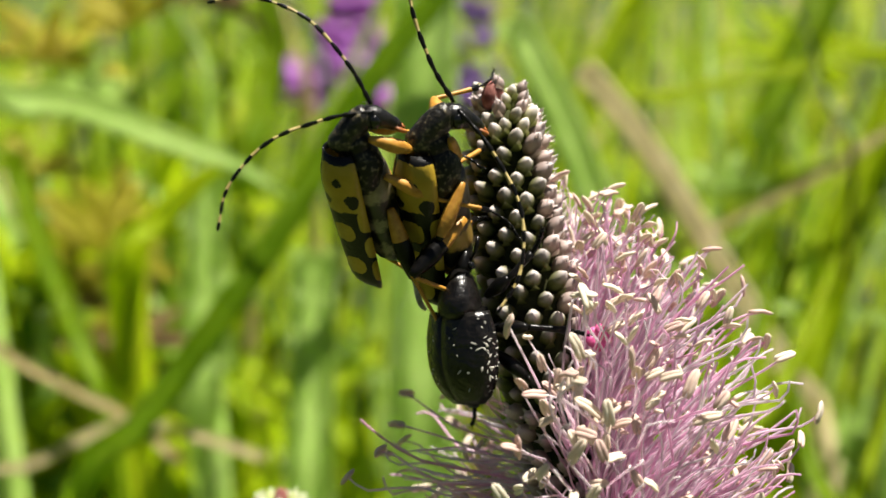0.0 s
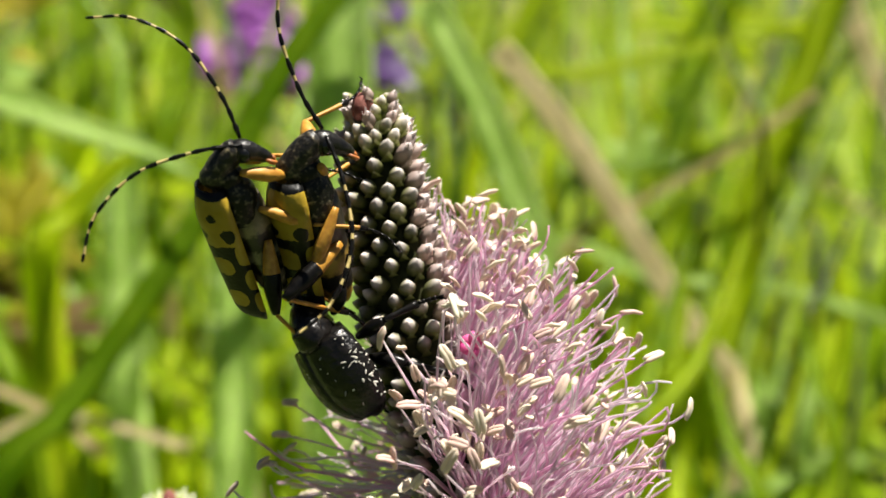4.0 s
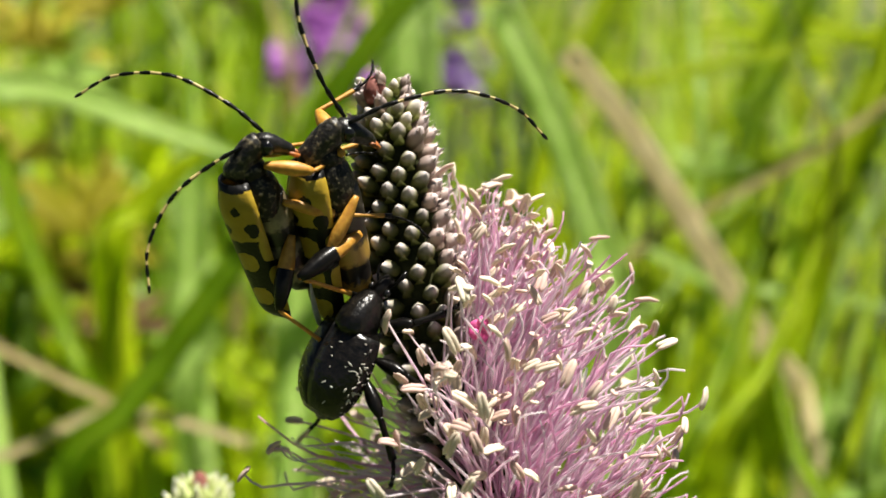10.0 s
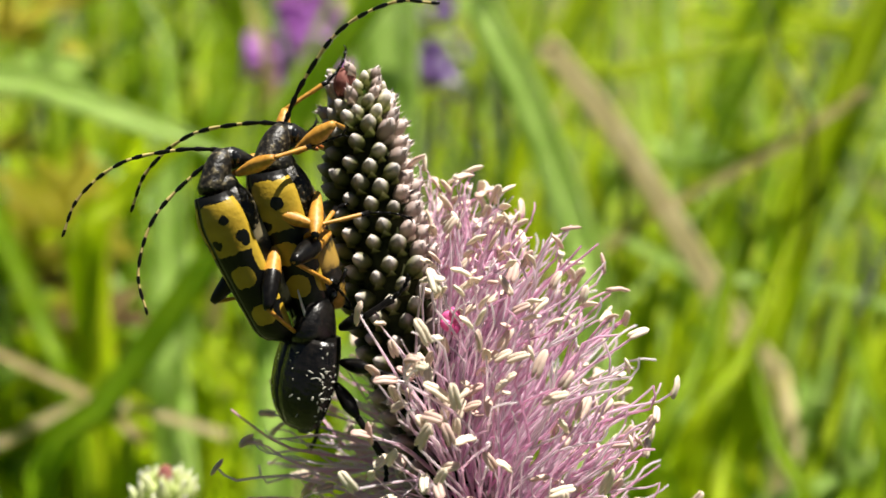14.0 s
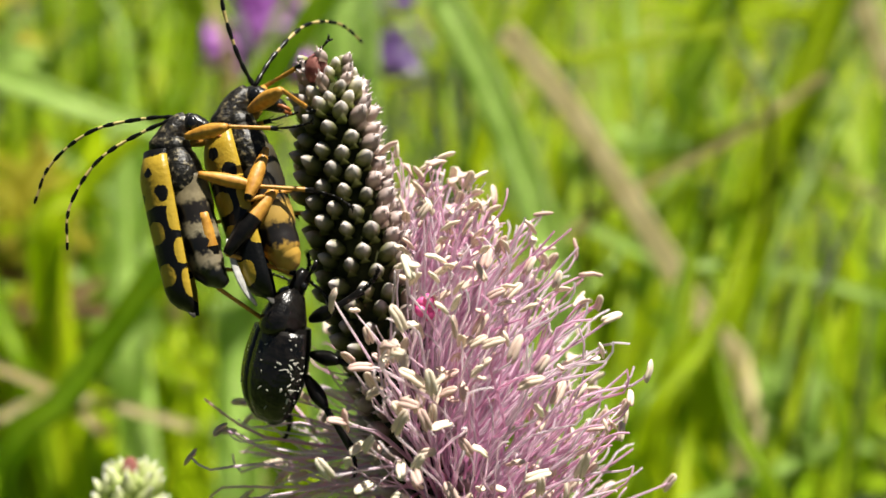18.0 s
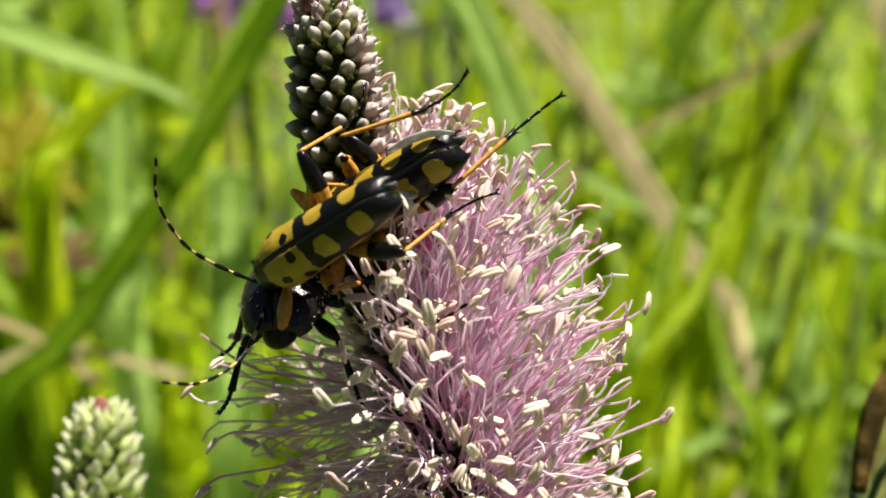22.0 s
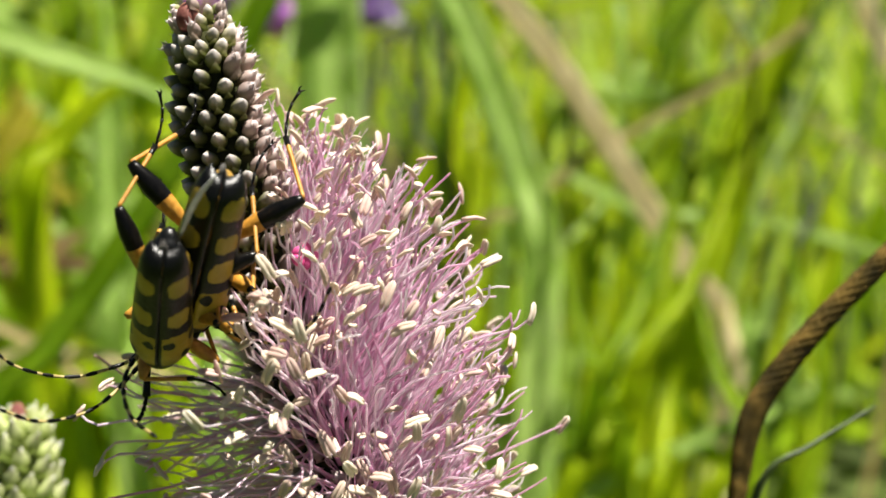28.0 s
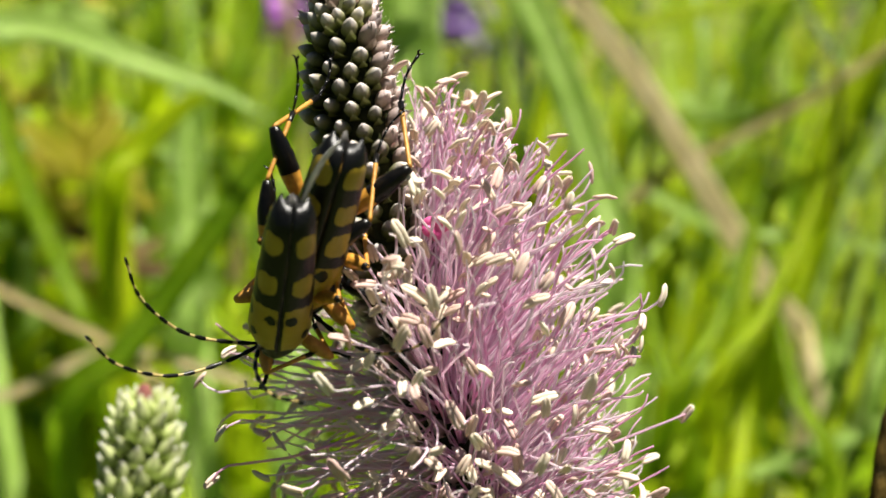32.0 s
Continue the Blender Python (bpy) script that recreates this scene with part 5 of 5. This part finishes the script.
FEMALE_WAY = [(0, -14.5, -1, 8.9, 98, 32, 80), (4, -14.1, -1, 7.8, 99, 30, 80), (9, -13.1, -1, 7.2, 96, 28, 78), (13, -14.0, -1, 6.6, 99, 22, 66), (14.5, -13.0, -1, 4.9, 110, 6, 50),
              (16.5, -10.6, -0.5, 5.6, 117, -10, 46), (17.5, -12, -1, 6.5, 112, -10, 60), (18, -15.0, -1, 8.0, 105, -14, 88), (19, -15.4, -1, 9.4, 101, -20, 100), (19.5, -10.2, -1.5, 5.2, 146, -12, 45), (20, -8.0, -3, 4.8, 153, -12, 8), (20.5, -4.8, -3.5, 4.8, 188, -16, -20),
              (21, -2.0, -4, 4.6, 203, -20, -28), (22, -2.3, -4, 4.6, 213, -30, -22), (23, -1.1, -4, 5.1, 227, -24, -14), (24, -5.0, -6, 2.8, 256, -30, -3), (25, -3.4, -7, 0.8, 258, -32, 0), (27.5, -7.1, -9.5, 2.0, 249, -36, 8), (30, -7.4, -9.5, 1.9, 247, -34, 8), (32, -8.7, -9.0, 1.1, 250, -30, 10)]
CHAFER_WAY = [(0, -11.4, -1, -0.6, 97, 0, 50, 0), (2, -11.7, -1, -0.6, 107, 0, 50, 0), (4, -11.8, -1, -1.5, 125, 0, 50, 0), (7, -12, -1, -1.6, 100, 0, 50, 0), (9, -11.6, -1, -2.0, 62, 0, 45, 0), (11, -12, -1, -2.6, 70, 0, 50, 0), (13, -12.4, -1, -3.8, 80, 0, 55, 0),
              (17, -12.6, -1, -4.2, 85, 0, 55, 0), (19, -13, -1, -4.2, 75, 0, 60, 0), (20, -13, -1, -3.8, 75, -20, 40, 0), (21, -12.2, 1, -4.4, 75, -44, 24, 0), (22, -12.0, 1, -4.6, 80, -48, 20, 0), (23, -11.9, -0.8, -2.4, 62, -40, 20, 0), (24, -12.0, -1.4, -1.2, 60, -34, 24, 0), (25, -11.3, -1.6, -0.6, 62, -22, 30, 0), (28, -11, 1, -2.6, 95, -45, 12, 0), (32, -11, 1, -2.6, 95, -45, 12, 0)]

# where the feet hold while the pair sits head up, in the head's frame
MALE_FEET = {"front_right": (-11.0, -2.5, 15.5), "front_left": (-12, 2, 17), "middle_right": (-5.5, -1.5, 9.8), "middle_left": (-13, 3, 9), "hind_right": (-11.5, 0.0, -3.0), "hind_left": (-12.5, 2, 3)}
FEMALE_FEET = {"front_right": (-9.2, 2.4, 17.0), "front_left": (-9.4, 2.2, 22.3), "middle_right": (-9.5, 1.0, 10.8), "middle_left": (-8, 5, 8), "hind_right": (-9.0, 1.0, 2.2), "hind_left": (-8, 3, 1)}
# and where they stand off the body afterwards (in the body's own frame)
STANCE = {"front": (1.8, 5.0, -4.2), "middle": (2.6, 0.2, -4.4), "hind": (4.6, -9.0, -1.6)}
BEND = {"front": (0.7, 0.2, 0.7), "middle": (0.6, -0.5, 0.8), "hind": (0.5, -0.1, 0.9)}

# later holds of the hind feet (t, x, y, z in the head's frame)
LATE_FEET = {"female_hind_right": [(21, 0.5, -4, 9.5), (23, 4.5, -6, 13.9), (25, -5.5, -1, 12.3), (28, -8.5, 0, 12), (32, -8.8, 0, 12)],
             "female_hind_left": [(21, 10.5, -5, 8.4), (23, 8.5, -6, 13), (25, 2.2, -6, 15), (28, -1.5, -1, 12), (32, -3.0, -1, 12.5)],
             "male_hind_right": [(21, -5.5, -1.5, 11), (23, -4.5, -1, 10.5), (25, -7, -4, 11.5), (28, -10.5, -5, 11.5), (32, -10.8, -5, 11.5)],
             "male_middle_right": [(21, -4, -2, 5), (25, -4, -1, 2), (28, -6, -1, 4), (32, -6, -1, 4)],
             "male_front_right": [(21, -10, -4, -3), (25, -5, -4, -9), (28, -8, -4, -10), (32, -9, -4, -10)],
             "male_hind_left": [(21, 3, -6, 2.5), (23, 4, -5, 4), (25, 1.5, -6, 7), (28, -4.0, -4, 8.0), (32, -4.5, -4, 8.0)]}

MALE_LEFT = [(0, -0.86, 0, 0.5, 0.2, 0, 0.9), (4, -0.79, 0, 0.62, 0.2, 0, 0.9), (9, -0.96, 0, 0.28, 0, 0, 1), (13, -0.9, 0, -0.42, -0.2, 0, 1), (16.5, -0.75, 0, -0.65, -0.6, 0, 0.8), (19, -0.93, 0, -0.35, 0, 0, 1), (20, -0.6, -1.1, -0.15, 0, 0, 1),
             (21, -0.62, -0.5, 0.95, -0.7, 0, -0.5), (23, -0.75, -0.5, 0.75, -0.5, 0, -0.7), (25, -1, -0.5, 0.15, 0, 0, -1), (28, -1, -0.5, 0.12, 0, 0, -1), (31, -1, -0.4, 0.15, 0, 0, -1), (32, -0.75, -0.5, 0.5, -0.3, 0, -1)]
MALE_RIGHT = [(0, -0.77, -0.1, -0.64, -0.6, 0, 0.7), (4, -0.8, -0.1, -0.6, -0.5, 0, 0.8), (9, -0.6, -0.1, -0.78, -0.7, 0, 0.5), (13, -0.42, -0.1, -0.9, -0.9, 0, 0.2), (16.5, -0.5, -0.1, -0.85, -0.8, 0, 0.4), (19, -0.75, -0.1, -0.67, -0.5, 0, 0.8), (20, -0.34, -0.3, -0.9, -1, 0, 0.2),
              (21, -0.75, -0.8, -0.5, 0.3, 0, -0.8), (23, -0.4, -0.9, -0.6, 0.6, 0, -0.6), (25, -0.45, -0.9, -0.6, 0.6, 0, -0.5), (28, -0.75, -0.8, -0.25, 0.3, 0, -0.9), (32, -0.93, -0.6, 0.1, -0.2, 0, -1)]
FEMALE_LEFT = [(0, -0.05, 0, 1, -0.6, 0, 0), (4, -0.02, 0, 1, -0.6, 0, 0), (9, -0.22, 0, 0.97, 0.6, 0, 0), (11, 0.1, 0, 0.95, -0.6, 0, 0), (13, 0.62, -0.8, 0.32, -0.3, 0, 1), (14.5, 0.75, 0, 0.6, -0.5, 0, 1), (16.5, 0.1, 0, 1, -0.6, 0, 0), (17, 0.7, 0, 0.5, -0.5, 0, 1), (18, 0.05, 0, 1, -0.5, 0, 0), (19, 0.85, 0, 0.55, -0.4, 0, 0.9), (20, 0.1, -0.5, -0.8, 0.5, 0, -0.5),
               (21, 0.6, -0.8, -0.45, -0.5, 0, -0.6), (23, 0.9, -0.8, 0.0, 0, 0, -1), (25, 0.85, -0.8, 0.35, 0.2, 0, -1), (28, 0.8, -0.8, 0.2, 0.1, 0, -1), (32, 0.8, -0.8, 0.0, 0, 0, -1)]
FEMALE_RIGHT = [(0, 0.2, -0.2, -0.95, 0.5, 0, 0), (4, -0.15, -0.3, -0.95, 0.5, 0, 0), (6.5, 0.2, -0.2, -0.95, 0.5, 0, 0), (9, 0.6, 0.8, -0.55, 0.3, 0, 0.7), (9.6, 0.95, 0.2, -0.1, 0, 0, 1), (10.5, 0.95, 0.2, 0.0, 0, 0, 1), (11, 0.72, 0.1, -0.62, 0.3, 0, 0.7), (12, 0.85, 0.2, 0.3, 0, 0, 1), (13, -0.62, -0.8, 0.12, -0.2, 0, 1), (14.5, -0.5, 0.5, -0.4, -0.3, 0, 1), (16.5, 0.5, 0.7, 0.3, 0, 0, 1), (19, 0.5, 0.7, 0.3, 0, 0, 1), (20, -0.3, -0.4, -0.8, -0.5, 0, 0),
                (21, 0.7, -0.9, -0.2, 0, 0, -1), (23, 0.2, -1, -0.45, -0.5, 0, -0.5), (25, 0.1, -1, -0.5, -0.8, 0, -0.2), (28, 0.0, -1, -0.5, -0.5, 0, 0), (32, 0.2, -1, -0.4, -0.6, 0, -0.2)]


def move_beetles():
    carry(MALE, MALE_WAY)
    carry(FEMALE, FEMALE_WAY)
    carry(CHAFER, CHAFER_WAY)
    for who, limbs, way, feet in (("male", MALE_LIMBS, MALE_WAY, MALE_FEET), ("female", FEMALE_LIMBS, FEMALE_WAY, FEMALE_FEET)):
        for tag, s in (("right", 1), ("left", -1)):
            for which in ("front", "middle", "hind"):
                x, y, z = STANCE[which]
                places = []
                for t in TIMES:
                    k = min(1, max(0, (t - 20) / 0.8))
                    late = LATE_FEET.get(f"{who}_{which}_{tag}")
                    stand = Vector(between(late, t)) if late else body_pose(*between(way, t)) @ (Vector((s * x, y, z)) * MM * LONGHORN) / MM
                    places.append((t, *(Vector(feet[f"{which}_{tag}"]).lerp(stand, k))))
                bx, by, bz = BEND[which]
                step_leg(limbs[f"{which}_{tag}"], places, way, (s * bx, by, bz))
    point_feeler(MALE_LIMBS["antenna_left"], MALE_LEFT, MALE_WAY)
    point_feeler(MALE_LIMBS["antenna_right"], MALE_RIGHT, MALE_WAY)
    point_feeler(FEMALE_LIMBS["antenna_left"], FEMALE_LEFT, FEMALE_WAY)
    point_feeler(FEMALE_LIMBS["antenna_right"], FEMALE_RIGHT, FEMALE_WAY)


# ---- the scene is put together ----
build_ground()
build_grass(4, 1500, M_GRASS_DARK, "dark green meadow grass growing from the ground", -0.3, 0.22)
build_grass(9, 1500, M_GRASS, "dense sunlit yellow-green meadow grass growing from the ground", 0.02, 0.25)
build_grass(15, 260, M_GRASS_DRY, "tufts of straw-coloured dry meadow grass", 0.1, 0.22)
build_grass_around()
build_far_plants()
PLANTAIN = build_plantain()
YOUNG = build_young_plantain()
MALE, MALE_LIMBS = longhorn("longhorn_beetle", "slender yellow and black longhorn beetle riding on its mate", LONGHORN * 0.93, M_WING, M_BELLY_DARK, 0.35)
FEMALE, FEMALE_LIMBS = longhorn("longhorn_beetle", "yellow and black longhorn beetle clinging to the flower head", LONGHORN * 1.03, M_WING_B, M_BELLY, 0.1)
CHAFER = chafer()
SPIKE = build_sedge()


def motions():
    walk(PLANTAIN, [(t, lean(t) @ Matrix.Translation(BASE)) for t in TIMES])
    walk(YOUNG, [(t, Matrix.Translation(BASE_2) @ Matrix.Rotation(radians(a * (1.3 if a > 0 else 1.2) + 0.02), 4, "Y")) for t, a in zip(TIMES, YOUNG_SWAY)])
    move_beetles()
    move_sedge()


motions()
